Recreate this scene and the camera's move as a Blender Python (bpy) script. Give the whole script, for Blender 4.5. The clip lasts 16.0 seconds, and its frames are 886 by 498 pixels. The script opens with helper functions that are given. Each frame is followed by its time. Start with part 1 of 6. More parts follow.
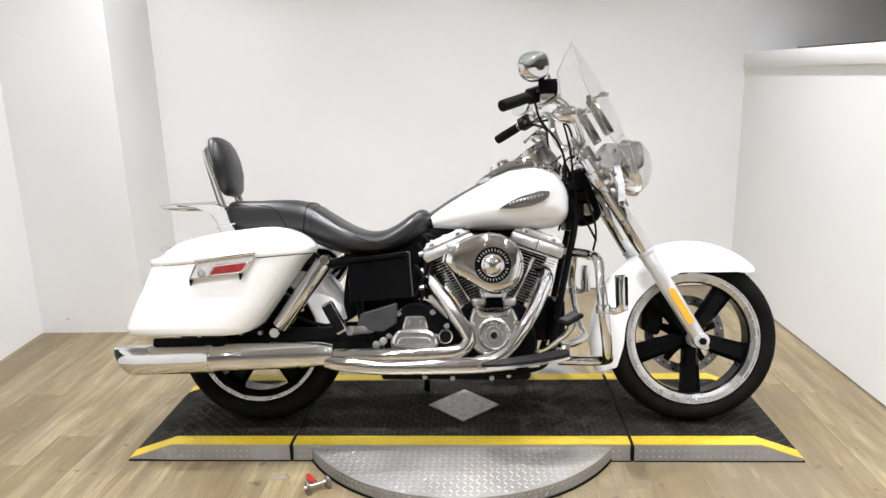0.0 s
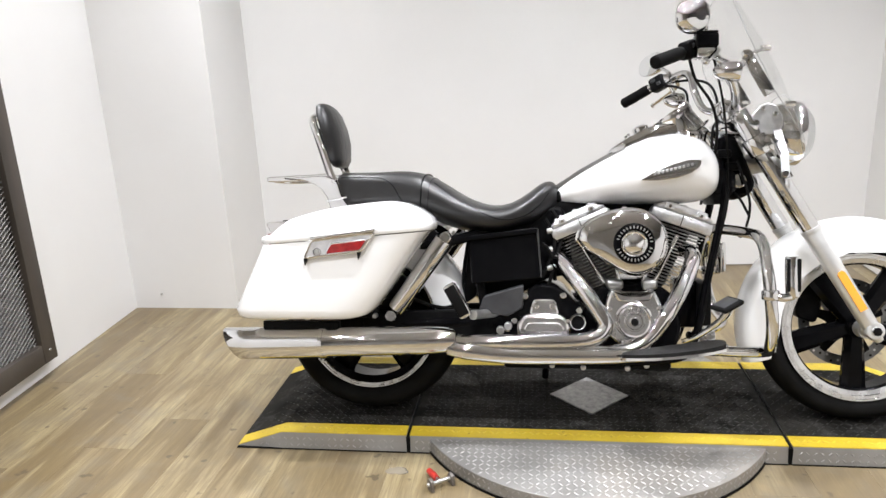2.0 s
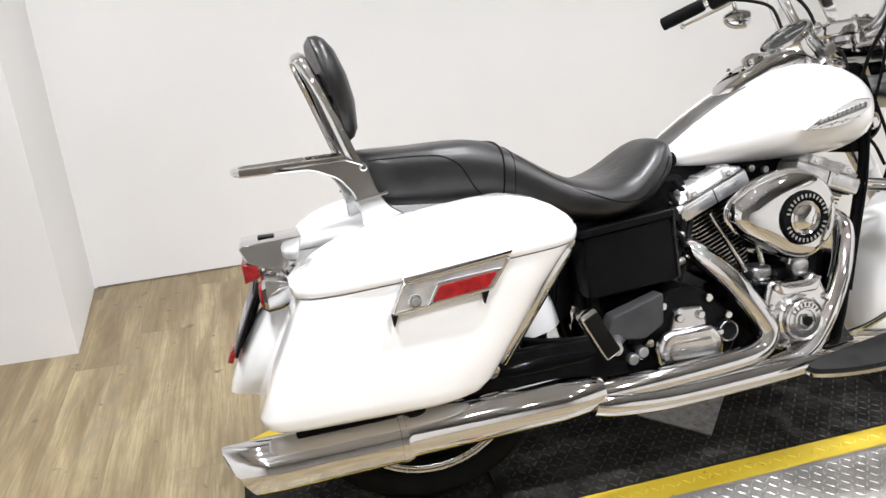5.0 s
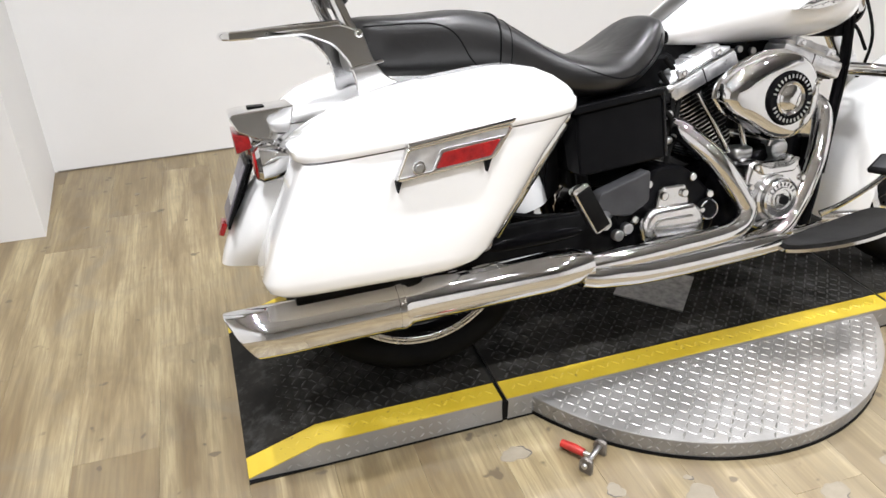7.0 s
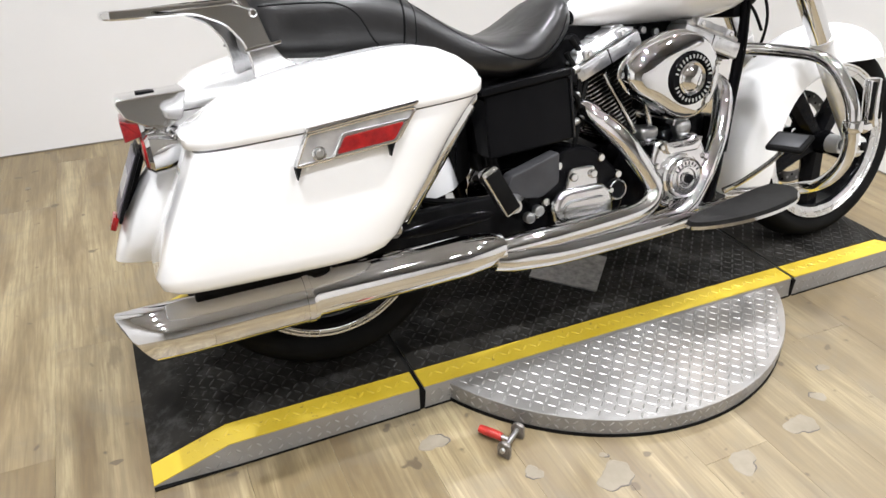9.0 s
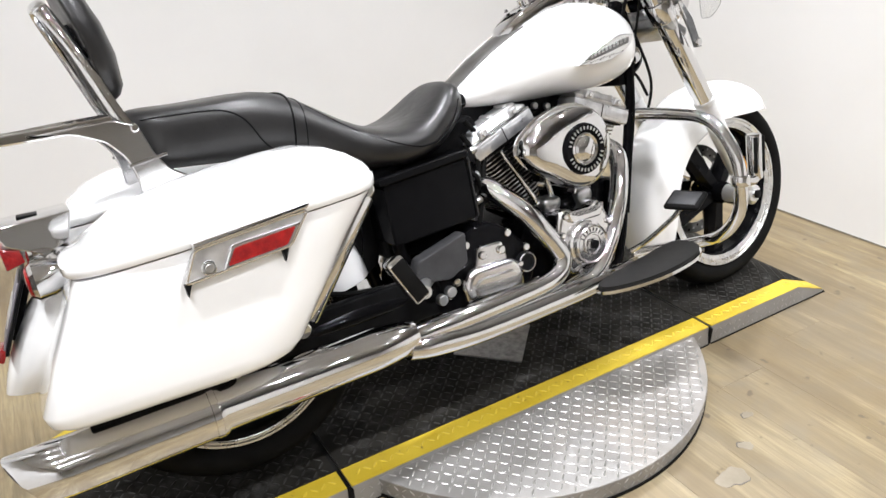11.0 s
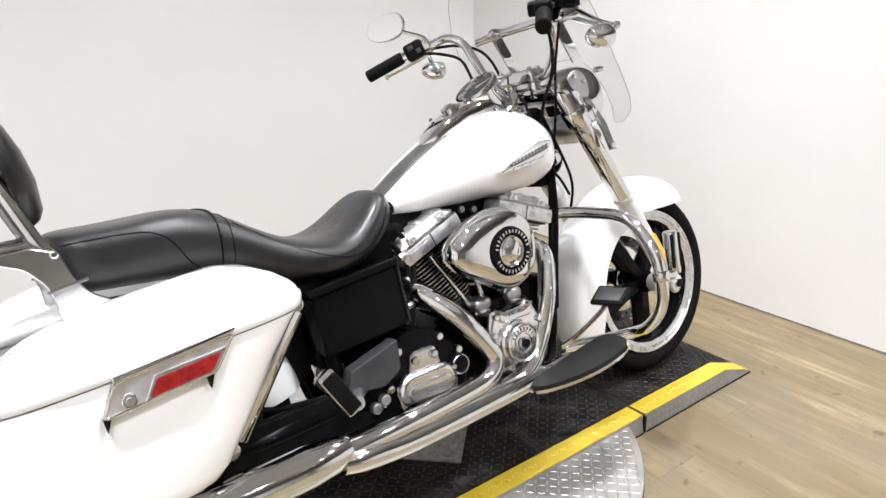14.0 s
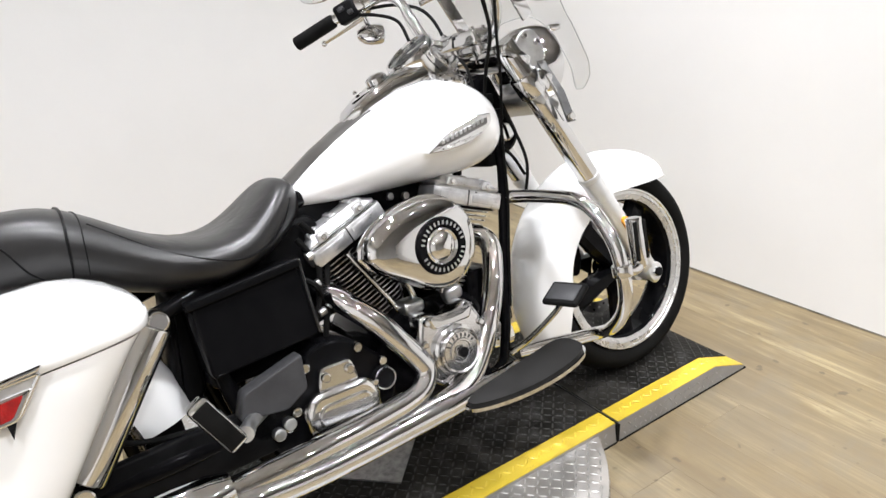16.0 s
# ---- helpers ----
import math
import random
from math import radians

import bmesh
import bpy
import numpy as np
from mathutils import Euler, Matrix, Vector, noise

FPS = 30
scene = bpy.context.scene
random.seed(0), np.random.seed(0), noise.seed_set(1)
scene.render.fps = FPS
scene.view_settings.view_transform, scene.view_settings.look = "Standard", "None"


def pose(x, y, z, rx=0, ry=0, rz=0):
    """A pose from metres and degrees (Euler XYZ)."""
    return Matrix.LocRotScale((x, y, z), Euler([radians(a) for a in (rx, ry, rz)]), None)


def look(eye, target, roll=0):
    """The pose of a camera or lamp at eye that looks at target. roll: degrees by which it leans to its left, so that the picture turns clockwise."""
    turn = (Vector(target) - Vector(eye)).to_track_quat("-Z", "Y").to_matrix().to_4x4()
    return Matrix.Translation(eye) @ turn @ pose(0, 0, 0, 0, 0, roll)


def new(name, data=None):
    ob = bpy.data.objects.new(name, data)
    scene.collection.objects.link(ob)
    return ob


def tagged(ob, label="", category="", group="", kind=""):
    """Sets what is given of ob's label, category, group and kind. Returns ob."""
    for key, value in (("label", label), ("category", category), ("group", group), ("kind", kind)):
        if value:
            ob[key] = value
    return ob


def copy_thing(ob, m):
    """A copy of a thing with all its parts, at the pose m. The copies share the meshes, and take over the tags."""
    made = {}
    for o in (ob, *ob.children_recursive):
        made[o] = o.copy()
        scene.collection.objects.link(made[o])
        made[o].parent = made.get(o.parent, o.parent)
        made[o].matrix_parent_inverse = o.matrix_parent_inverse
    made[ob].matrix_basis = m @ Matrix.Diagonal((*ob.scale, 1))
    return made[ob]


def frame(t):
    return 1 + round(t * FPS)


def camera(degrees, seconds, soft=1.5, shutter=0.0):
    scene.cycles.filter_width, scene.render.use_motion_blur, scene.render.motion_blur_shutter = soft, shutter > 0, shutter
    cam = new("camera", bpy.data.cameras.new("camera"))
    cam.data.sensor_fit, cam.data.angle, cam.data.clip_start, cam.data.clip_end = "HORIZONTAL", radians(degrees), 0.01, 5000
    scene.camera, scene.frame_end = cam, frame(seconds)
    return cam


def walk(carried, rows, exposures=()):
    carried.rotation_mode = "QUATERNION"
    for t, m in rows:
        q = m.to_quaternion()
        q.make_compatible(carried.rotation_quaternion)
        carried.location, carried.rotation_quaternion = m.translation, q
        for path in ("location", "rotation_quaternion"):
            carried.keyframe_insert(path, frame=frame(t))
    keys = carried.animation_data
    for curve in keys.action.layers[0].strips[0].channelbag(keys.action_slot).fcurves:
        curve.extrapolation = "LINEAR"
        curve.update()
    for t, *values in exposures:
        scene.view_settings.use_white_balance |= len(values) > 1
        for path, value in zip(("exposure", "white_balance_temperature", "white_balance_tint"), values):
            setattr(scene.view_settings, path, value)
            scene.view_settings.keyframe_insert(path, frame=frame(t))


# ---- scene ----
cam = camera(64.0, 16.0)
PATH = [
    (0, (0.099, -2.239, 1.315), (-0.02, -0.301, 0.838), -1.5),
    (0.5, (0.124, -2.23, 1.301), (-0.024, -0.293, 0.826), -1.8),
    (1, (0.108, -2.196, 1.298), (-0.085, -0.27, 0.798), -0.3),
    (1.5, (-0.032, -2.136, 1.303), (-0.217, -0.215, 0.778), -2.4),
    (2, (-0.147, -2.034, 1.285), (-0.43, -0.132, 0.734), -2.6),
    (2.5, (-0.277, -1.846, 1.279), (-0.64, 0.058, 0.785), -1.9),
    (3, (-0.475, -1.686, 1.248), (-0.658, 0.19, 0.578), -1.2),
    (3.5, (-0.67, -1.53, 1.252), (-0.604, 0.34, 0.544), -3.1),
    (3.7, (-0.744, -1.425, 1.223), (-0.635, 0.451, 0.538), -2.8),
    (5.8, (-1.109, -1.121, 1.275), (-0.506, 0.588, 0.43), -1.1),
    (6, (-1.118, -1.127, 1.261), (-0.518, 0.576, 0.399), -0.5),
    (6.5, (-1.134, -1.135, 1.229), (-0.566, 0.527, 0.273), -0.1),
    (7, (-1.136, -1.143, 1.205), (-0.581, 0.488, 0.19), 0.4),
    (7.5, (-1.136, -1.151, 1.188), (-0.585, 0.453, 0.128), 1.9),
    (8, (-1.129, -1.143, 1.184), (-0.533, 0.436, 0.111), 1.9),
    (8.5, (-1.113, -1.132, 1.188), (-0.436, 0.43, 0.138), 1.9),
    (9, (-1.093, -1.126, 1.188), (-0.352, 0.41, 0.144), 2.1),
    (9.5, (-1.074, -1.116, 1.191), (-0.249, 0.39, 0.165), 1.8),
    (10, (-1.051, -1.107, 1.205), (-0.161, 0.382, 0.209), 0.7),
    (10.2, (-1.038, -1.112, 1.21), (-0.142, 0.39, 0.24), 0.1),
    (12.5, (-1.002, -1.128, 1.275), (0.016, 0.394, 0.472), -1.2),
    (13, (-0.998, -1.118, 1.284), (0.073, 0.393, 0.529), -0.8),
    (13.5, (-0.991, -1.12, 1.295), (0.09, 0.398, 0.57), -0.9),
    (14, (-0.984, -1.13, 1.304), (0.124, 0.382, 0.605), -1.1),
    (14.5, (-0.985, -1.129, 1.305), (0.144, 0.377, 0.628), -0.9),
    (15, (-0.965, -1.133, 1.306), (0.193, 0.354, 0.639), -1.4),
    (15.5, (-0.868, -1.09, 1.283), (0.252, 0.404, 0.565), -2.7),
    (16, (-0.641, -1.055, 1.262), (0.38, 0.477, 0.48), -3.1),
]
walk(cam, [(t, look(eye, target, roll)) for t, eye, target, roll in PATH])

# ---- light: ceiling fixtures of a closed white studio room ----
world = bpy.data.worlds.new("world")
scene.world = world
world.use_nodes = True
world.node_tree.nodes["Background"].inputs[0].default_value = (1, 1, 1, 1)
world.node_tree.nodes["Background"].inputs[1].default_value = 0.02
scene.view_settings.exposure = 0.0

CEIL = 2.75
LAMPS = [(x, y) for y in (-3.6, -2.45, -1.3, -0.15, 0.95) for x in (-1.45, -0.05, 1.3)]
for lx, ly in LAMPS:
    lamp = bpy.data.lights.new("ceiling_lamp", "AREA")
    lamp.shape, lamp.size, lamp.energy, lamp.color = "DISK", 0.068, 18.2, (0.975, 0.985, 1.03)
    lamp.spread = radians(114)
    ob = new("ceiling_lamp", lamp)
    ob.location = (lx, ly, CEIL - 0.045)

# ---- materials ----
def material(name, color, rough=0.5, metal=0.0, coat=0.0, ior=1.5, spec=0.5):
    m = bpy.data.materials.new(name)
    m.use_nodes = True
    b = m.node_tree.nodes["Principled BSDF"]
    b.inputs["Base Color"].default_value = (*color, 1)
    b.inputs["Roughness"].default_value = rough
    b.inputs["Metallic"].default_value = metal
    b.inputs["Coat Weight"].default_value = coat
    b.inputs["Coat Roughness"].default_value = 0.03
    b.inputs["IOR"].default_value = ior
    b.inputs["Specular IOR Level"].default_value = spec
    return m


def node(m, kind, **inputs):
    n = m.node_tree.nodes.new(kind)
    for k, v in inputs.items():
        n.inputs[k.replace("_", " ")].default_value = v
    return n


def wire(m, a, b):
    m.node_tree.links.new(a, b)


def bsdf(m):
    return m.node_tree.nodes["Principled BSDF"]


def coords(m, scale=(1, 1, 1)):
    tc, mp = m.node_tree.nodes.new("ShaderNodeTexCoord"), m.node_tree.nodes.new("ShaderNodeMapping")
    mp.inputs["Scale"].default_value = scale
    wire(m, tc.outputs["Object"], mp.inputs["Vector"])
    return mp.outputs["Vector"]


def ramp(m, fac, stops):
    r = m.node_tree.nodes.new("ShaderNodeValToRGB")
    els = r.color_ramp.elements
    while len(els) < len(stops):
        els.new(0.5)
    for e, (p, c) in zip(els, stops):
        e.position, e.color = p, (*c, 1) if len(c) == 3 else c
    wire(m, fac, r.inputs["Fac"])
    return r.outputs["Color"]


def grey(a):
    return (a, a, a)


def noise_tex(m, scale, detail=4.0, rough=0.55, stretch=(1, 1, 1), distort=0.0):
    n = node(m, "ShaderNodeTexNoise", Scale=scale, Detail=detail, Roughness=rough, Distortion=distort)
    wire(m, coords(m, stretch), n.inputs["Vector"])
    return n.outputs["Fac"]


def bump(m, height, strength=0.2, distance=0.002):
    b = node(m, "ShaderNodeBump", Strength=strength, Distance=distance)
    wire(m, height, b.inputs["Height"])
    wire(m, b.outputs["Normal"], bsdf(m).inputs["Normal"])


def worn(m, lo, hi, scale=6.0, rough=None, detail=5.0, stretch=(1, 1, 1)):
    """Colour, and roughness if given, wander between two values."""
    f = noise_tex(m, scale, detail, 0.6, stretch)
    wire(m, ramp(m, f, [(0.3, lo), (0.7, hi)]), bsdf(m).inputs["Base Color"])
    if rough:
        wire(m, ramp(m, f, [(0.3, grey(rough[0])), (0.7, grey(rough[1]))]), bsdf(m).inputs["Roughness"])
    return m


def mixed(m, fac, a, b):
    x = m.node_tree.nodes.new("ShaderNodeMix")
    x.data_type = "RGBA"
    for sock, val in ((x.inputs["Factor"], fac), (x.inputs["A"], a), (x.inputs["B"], b)):
        if isinstance(val, tuple):
            sock.default_value = (*val, 1)
        elif isinstance(val, float):
            sock.default_value = val
        else:
            wire(m, val, sock)
    return x.outputs["Result"]


M = {}
M["paint"] = worn(material("white_pearl_paint", (0.8, 0.79, 0.76), 0.25, 0.0, 1.0), (0.80, 0.80, 0.796), (0.84, 0.84, 0.836), 3.0)
M["chrome"] = material("chrome", (0.68, 0.68, 0.685), 0.05, 1.0)
wire(M["chrome"], ramp(M["chrome"], noise_tex(M["chrome"], 14.0), [(0.35, grey(0.03)), (0.8, grey(0.075))]), bsdf(M["chrome"]).inputs["Roughness"])
M["alu"] = worn(material("brushed_aluminium", (0.62, 0.62, 0.62), 0.28, 1.0), (0.55, 0.55, 0.55), (0.7, 0.7, 0.7), 20.0, (0.2, 0.36))
M["polished"] = worn(material("polished_alloy", (0.68, 0.68, 0.68), 0.16, 1.0), (0.68, 0.68, 0.685), (0.74, 0.74, 0.745), 14.0, (0.09, 0.17))
M["brushed"] = worn(material("brushed_alloy", (0.7, 0.7, 0.71), 0.3, 0.85), (0.6, 0.6, 0.61), (0.78, 0.78, 0.79), 45.0, (0.26, 0.46))
M["casting"] = worn(material("cast_aluminium", (0.5, 0.5, 0.5), 0.4, 1.0), (0.45, 0.45, 0.45), (0.62, 0.62, 0.61), 30.0, (0.3, 0.45))
M["slider"] = worn(material("silver_lower_leg", (0.66, 0.66, 0.65), 0.3, 0.6), (0.62, 0.62, 0.61), (0.7, 0.7, 0.69), 25.0)
M["black"] = worn(material("gloss_black", (0.004, 0.004, 0.0045), 0.1, 0.0, 0.0, spec=0.07), (0.0025, 0.0025, 0.003), (0.005, 0.005, 0.0055), 18.0)
M["satin"] = worn(material("satin_black", (0.006, 0.006, 0.006), 0.36, spec=0.06), (0.003, 0.003, 0.0034), (0.008, 0.008, 0.0084), 22.0, (0.28, 0.5))
M["graphite"] = worn(material("grey_plastic", (0.03, 0.03, 0.032), 0.45, spec=0.3), (0.026, 0.026, 0.028), (0.04, 0.04, 0.042), 30.0)
M["rubber"] = worn(material("rubber", (0.007, 0.007, 0.007), 0.65, spec=0.05), (0.004, 0.004, 0.004), (0.009, 0.0088, 0.0085), 12.0, (0.5, 0.75))
M["board_rubber"] = worn(material("ribbed_board_rubber", (0.018, 0.018, 0.018), 0.55, spec=0.08), (0.009, 0.0088, 0.0085), (0.017, 0.0165, 0.016), 18.0, (0.42, 0.6))
bump(M["rubber"], noise_tex(M["rubber"], 160.0), 0.25, 0.001)
M["leather"] = worn(material("black_leather", (0.014, 0.0138, 0.014), 0.34, spec=0.4), (0.006, 0.0058, 0.0059), (0.0135, 0.013, 0.0132), 7.0, (0.27, 0.44))
le = M["leather"]
bsdf(le).inputs["Coat Weight"].default_value = 0.12
bsdf(le).inputs["Coat Roughness"].default_value = 0.28
sag = node(le, "ShaderNodeBump", Strength=0.35, Distance=0.012)
wire(le, noise_tex(le, 9.0, 3.0, 0.5, (1, 1, 1), 0.6), sag.inputs["Height"])
pores = node(le, "ShaderNodeBump", Strength=0.2, Distance=0.001)
wire(le, noise_tex(le, 220.0, 3.0), pores.inputs["Height"])
wire(le, sag.outputs["Normal"], pores.inputs["Normal"])
wire(le, pores.outputs["Normal"], bsdf(le).inputs["Normal"])
M["redlens"] = worn(material("red_lens", (0.22, 0.005, 0.008), 0.2, 0.0, 0.3), (0.14, 0.003, 0.005), (0.3, 0.01, 0.01), 60.0)
bump(M["redlens"], noise_tex(M["redlens"], 160.0, 1.0), 0.5, 0.003)
M["amber"] = material("amber_reflector", (0.85, 0.36, 0.012), 0.15, 0.0, 1.0)
M["redgrip"] = worn(material("red_vinyl", (0.4, 0.025, 0.018), 0.4), (0.26, 0.016, 0.012), (0.45, 0.03, 0.022), 40.0)
M["fin"] = worn(material("fin_edge_black", (0.05, 0.05, 0.05), 0.3, 0.6, spec=0.4), (0.012, 0.012, 0.012), (0.03, 0.03, 0.03), 30.0, (0.25, 0.4))
M["disc"] = worn(material("brake_disc_steel", (0.2, 0.2, 0.2), 0.35, 0.9), (0.15, 0.15, 0.15), (0.26, 0.26, 0.26), 30.0)
M["machined"] = worn(material("machined_fin_edge", (0.45, 0.45, 0.45), 0.3, 1.0), (0.35, 0.35, 0.35), (0.55, 0.55, 0.55), 40.0, (0.22, 0.36))
M["dial"] = material("gauge_face", (0.03, 0.03, 0.032), 0.3)
M["cream"] = material("dial_print", (0.75, 0.73, 0.68), 0.5)
M["mirror"] = material("mirror_glass", (0.86, 0.87, 0.87), 0.01, 1.0)


def glass(name, tint, rough=0.0):
    m = bpy.data.materials.new(name)
    m.use_nodes = True
    nt = m.node_tree
    nt.nodes.remove(nt.nodes["Principled BSDF"])
    g, t, x = nt.nodes.new("ShaderNodeBsdfGlossy"), nt.nodes.new("ShaderNodeBsdfTransparent"), nt.nodes.new("ShaderNodeMixShader")
    f, p = nt.nodes.new("ShaderNodeLayerWeight"), nt.nodes.new("ShaderNodeMapRange")
    f.inputs["Blend"].default_value = 0.2
    p.inputs["To Min"].default_value, p.inputs["To Max"].default_value = 0.008, 0.19
    nt.links.new(f.outputs["Facing"], p.inputs["Value"])
    g.inputs["Roughness"].default_value = rough
    t.inputs["Color"].default_value = (*tint, 1)
    nt.links.new(p.outputs["Result"], x.inputs["Fac"])
    nt.links.new(t.outputs["BSDF"], x.inputs[1])
    nt.links.new(g.outputs["BSDF"], x.inputs[2])
    nt.links.new(x.outputs["Shader"], nt.nodes["Material Output"].inputs["Surface"])
    return m


M["glass"] = glass("clear_polycarbonate", (0.994, 0.996, 0.995), 0.01)
M["lens"] = glass("clear_lens", (0.86, 0.87, 0.87), 0.02)

# Painted wall: faint roller texture and scuffs.
M["wall"] = worn(material("white_wall_paint", (0.8, 0.79, 0.77), 0.6), (0.79, 0.787, 0.78), (0.83, 0.827, 0.82), 1.2)
bump(M["wall"], noise_tex(M["wall"], 190.0, 2.0), 0.1, 0.001)
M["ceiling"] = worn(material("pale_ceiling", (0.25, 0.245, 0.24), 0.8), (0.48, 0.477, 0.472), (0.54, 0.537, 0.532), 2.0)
M["end_wall"] = worn(material("grey_end_wall_paint", (0.23, 0.228, 0.225), 0.65), (0.4, 0.398, 0.393), (0.48, 0.477, 0.472), 1.2)
M["grey_wall"] = worn(material("grey_wall_paint", (0.36, 0.37, 0.385), 0.7), (0.3, 0.302, 0.306), (0.38, 0.382, 0.386), 1.2)
M["cover_gloss"] = material("gloss_black_edge", (0.01, 0.01, 0.011), 0.12, 0.0, 0.6)
M["dark_rail"] = material("dark_rail", (0.03, 0.03, 0.03), 0.5)
M["foot_joint"] = worn(material("wall_foot_joint", (0.12, 0.11, 0.09), 0.7), (0.05, 0.045, 0.04), (0.3, 0.27, 0.22), 9.0)

# Vinyl planks: long grain, grey smudges, tone by plank.
fl = material("wood_plank", (0.4, 0.31, 0.2), 0.38)
rnd = fl.node_tree.nodes.new("ShaderNodeObjectInfo").outputs["Random"]
shift = fl.node_tree.nodes.new("ShaderNodeTexCoord")
add = fl.node_tree.nodes.new("ShaderNodeVectorMath")
add.operation = "MULTIPLY_ADD"
comb = fl.node_tree.nodes.new("ShaderNodeCombineXYZ")
for k in "XYZ":
    wire(fl, rnd, comb.inputs[k])
wire(fl, comb.outputs[0], add.inputs[0])
add.inputs[1].default_value = (37, 53, 11)
wire(fl, shift.outputs["Object"], add.inputs[2])


def plank_noise(scale, stretch, detail, distort=0.0):
    mp = fl.node_tree.nodes.new("ShaderNodeMapping")
    mp.inputs["Scale"].default_value = stretch
    wire(fl, add.outputs[0], mp.inputs["Vector"])
    n = node(fl, "ShaderNodeTexNoise", Scale=scale, Detail=detail, Roughness=0.6, Distortion=distort)
    wire(fl, mp.outputs[0], n.inputs["Vector"])
    return n.outputs["Fac"]


g1 = plank_noise(2.2, (7.0, 0.75, 1), 4.0, 0.5)
g2 = plank_noise(30.0, (5.0, 0.22, 1), 4.0, 0.3)
g3 = plank_noise(4.2, (1.0, 0.55, 1), 4.0, 0.3)
g4 = plank_noise(5.0, (3.0, 0.6, 1), 5.0, 1.0)
tone = ramp(fl, rnd, [(0.0, (0.18, 0.135, 0.068)), (0.3, (0.235, 0.184, 0.099)), (0.65, (0.31, 0.252, 0.144)), (1.0, (0.205, 0.157, 0.081))])
c1 = mixed(fl, ramp(fl, g1, [(0.36, grey(0.0)), (0.5, grey(0.45)), (0.66, grey(1.0))]), tone, (0.14, 0.1, 0.05))
c1 = mixed(fl, ramp(fl, g1, [(0.3, grey(0.6)), (0.44, grey(0.0))]), c1, (0.36, 0.298, 0.172))
c2 = mixed(fl, ramp(fl, g2, [(0.36, grey(0.5)), (0.58, grey(0.0))]), c1, (0.115, 0.084, 0.046))
c2 = mixed(fl, ramp(fl, g4, [(0.64, grey(0.0)), (0.74, grey(0.5))]), c2, (0.09, 0.064, 0.036))
# Plaster dust with grey smears; its fade with distance puts light fall-off into colour.
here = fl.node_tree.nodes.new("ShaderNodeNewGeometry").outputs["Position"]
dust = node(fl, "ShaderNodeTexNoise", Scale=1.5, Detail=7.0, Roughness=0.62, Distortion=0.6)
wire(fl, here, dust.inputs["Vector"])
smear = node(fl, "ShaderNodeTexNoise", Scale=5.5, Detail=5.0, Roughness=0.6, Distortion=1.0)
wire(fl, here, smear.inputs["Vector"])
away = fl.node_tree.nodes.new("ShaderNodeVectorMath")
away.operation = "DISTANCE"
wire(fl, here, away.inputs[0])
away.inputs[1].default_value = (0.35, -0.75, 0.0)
lit_dust = fl.node_tree.nodes.new("ShaderNodeMath")
lit_dust.operation = "MULTIPLY_ADD"
wire(fl, away.outputs["Value"], lit_dust.inputs[0])
lit_dust.inputs[1].default_value = -0.17
wire(fl, dust.outputs["Fac"], lit_dust.inputs[2])
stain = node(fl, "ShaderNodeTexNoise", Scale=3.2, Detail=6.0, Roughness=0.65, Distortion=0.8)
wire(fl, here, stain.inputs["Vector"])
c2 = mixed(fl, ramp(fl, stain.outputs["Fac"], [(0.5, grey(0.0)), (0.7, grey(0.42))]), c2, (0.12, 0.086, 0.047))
c2 = mixed(fl, ramp(fl, lit_dust.outputs[0], [(0.25, grey(0.0)), (0.5, grey(0.4))]), c2, (0.165, 0.14, 0.1))
c3 = mixed(fl, ramp(fl, smear.outputs["Fac"], [(0.52, grey(0.0)), (0.72, grey(0.45))]), c2, (0.15, 0.131, 0.098))
knot = node(fl, "ShaderNodeTexNoise", Scale=17.0, Detail=2.0, Roughness=0.5)
wire(fl, here, knot.inputs["Vector"])
c3 = mixed(fl, ramp(fl, knot.outputs["Fac"], [(0.68, grey(0.0)), (0.72, grey(0.85))]), c3, (0.09, 0.068, 0.042))
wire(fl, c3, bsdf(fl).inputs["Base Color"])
wire(fl, ramp(fl, g3, [(0.3, grey(0.3)), (0.8, grey(0.5))]), bsdf(fl).inputs["Roughness"])
bump(fl, g2, 0.07, 0.001)
M["plank"] = fl
M["joint"] = material("floor_joint", (0.16, 0.12, 0.075), 0.8)

# Ramp and turntable finishes.
M["mat"] = worn(material("black_tread_coating", (0.01, 0.0095, 0.009), 0.6, spec=0.04), (0.004, 0.0038, 0.0034), (0.026, 0.024, 0.0205), 5.0, (0.5, 0.7), 8.0)
mt = M["mat"]
dusty = ramp(mt, noise_tex(mt, 16.0, 10.0, 0.74, (1, 1, 1), 0.2), [(0.5, grey(0.0)), (0.74, grey(0.4))])
base = bsdf(mt).inputs["Base Color"].links[0].from_socket
wire(mt, mixed(mt, dusty, base, (0.11, 0.109, 0.105)), bsdf(mt).inputs["Base Color"])
M["mat_lug"] = worn(material("worn_tread_lug", (0.03, 0.03, 0.03), 0.35, spec=0.12), (0.006, 0.006, 0.0058), (0.042, 0.0405, 0.037), 7.0, (0.3, 0.5), 8.0)
M["steel"] = worn(material("tread_plate_steel", (0.55, 0.54, 0.52), 0.45, 0.5), (0.21, 0.203, 0.192), (0.345, 0.337, 0.325), 3.5, (0.36, 0.55), 10.0)
st = M["steel"]
blot = noise_tex(st, 3.0, 6.0, 0.62)
plate = bsdf(st).inputs["Base Color"].links[0].from_socket
wire(st, mixed(st, ramp(st, blot, [(0.5, grey(0.0)), (0.68, grey(0.35))]), plate, (0.27, 0.22, 0.165)), bsdf(st).inputs["Base Color"])
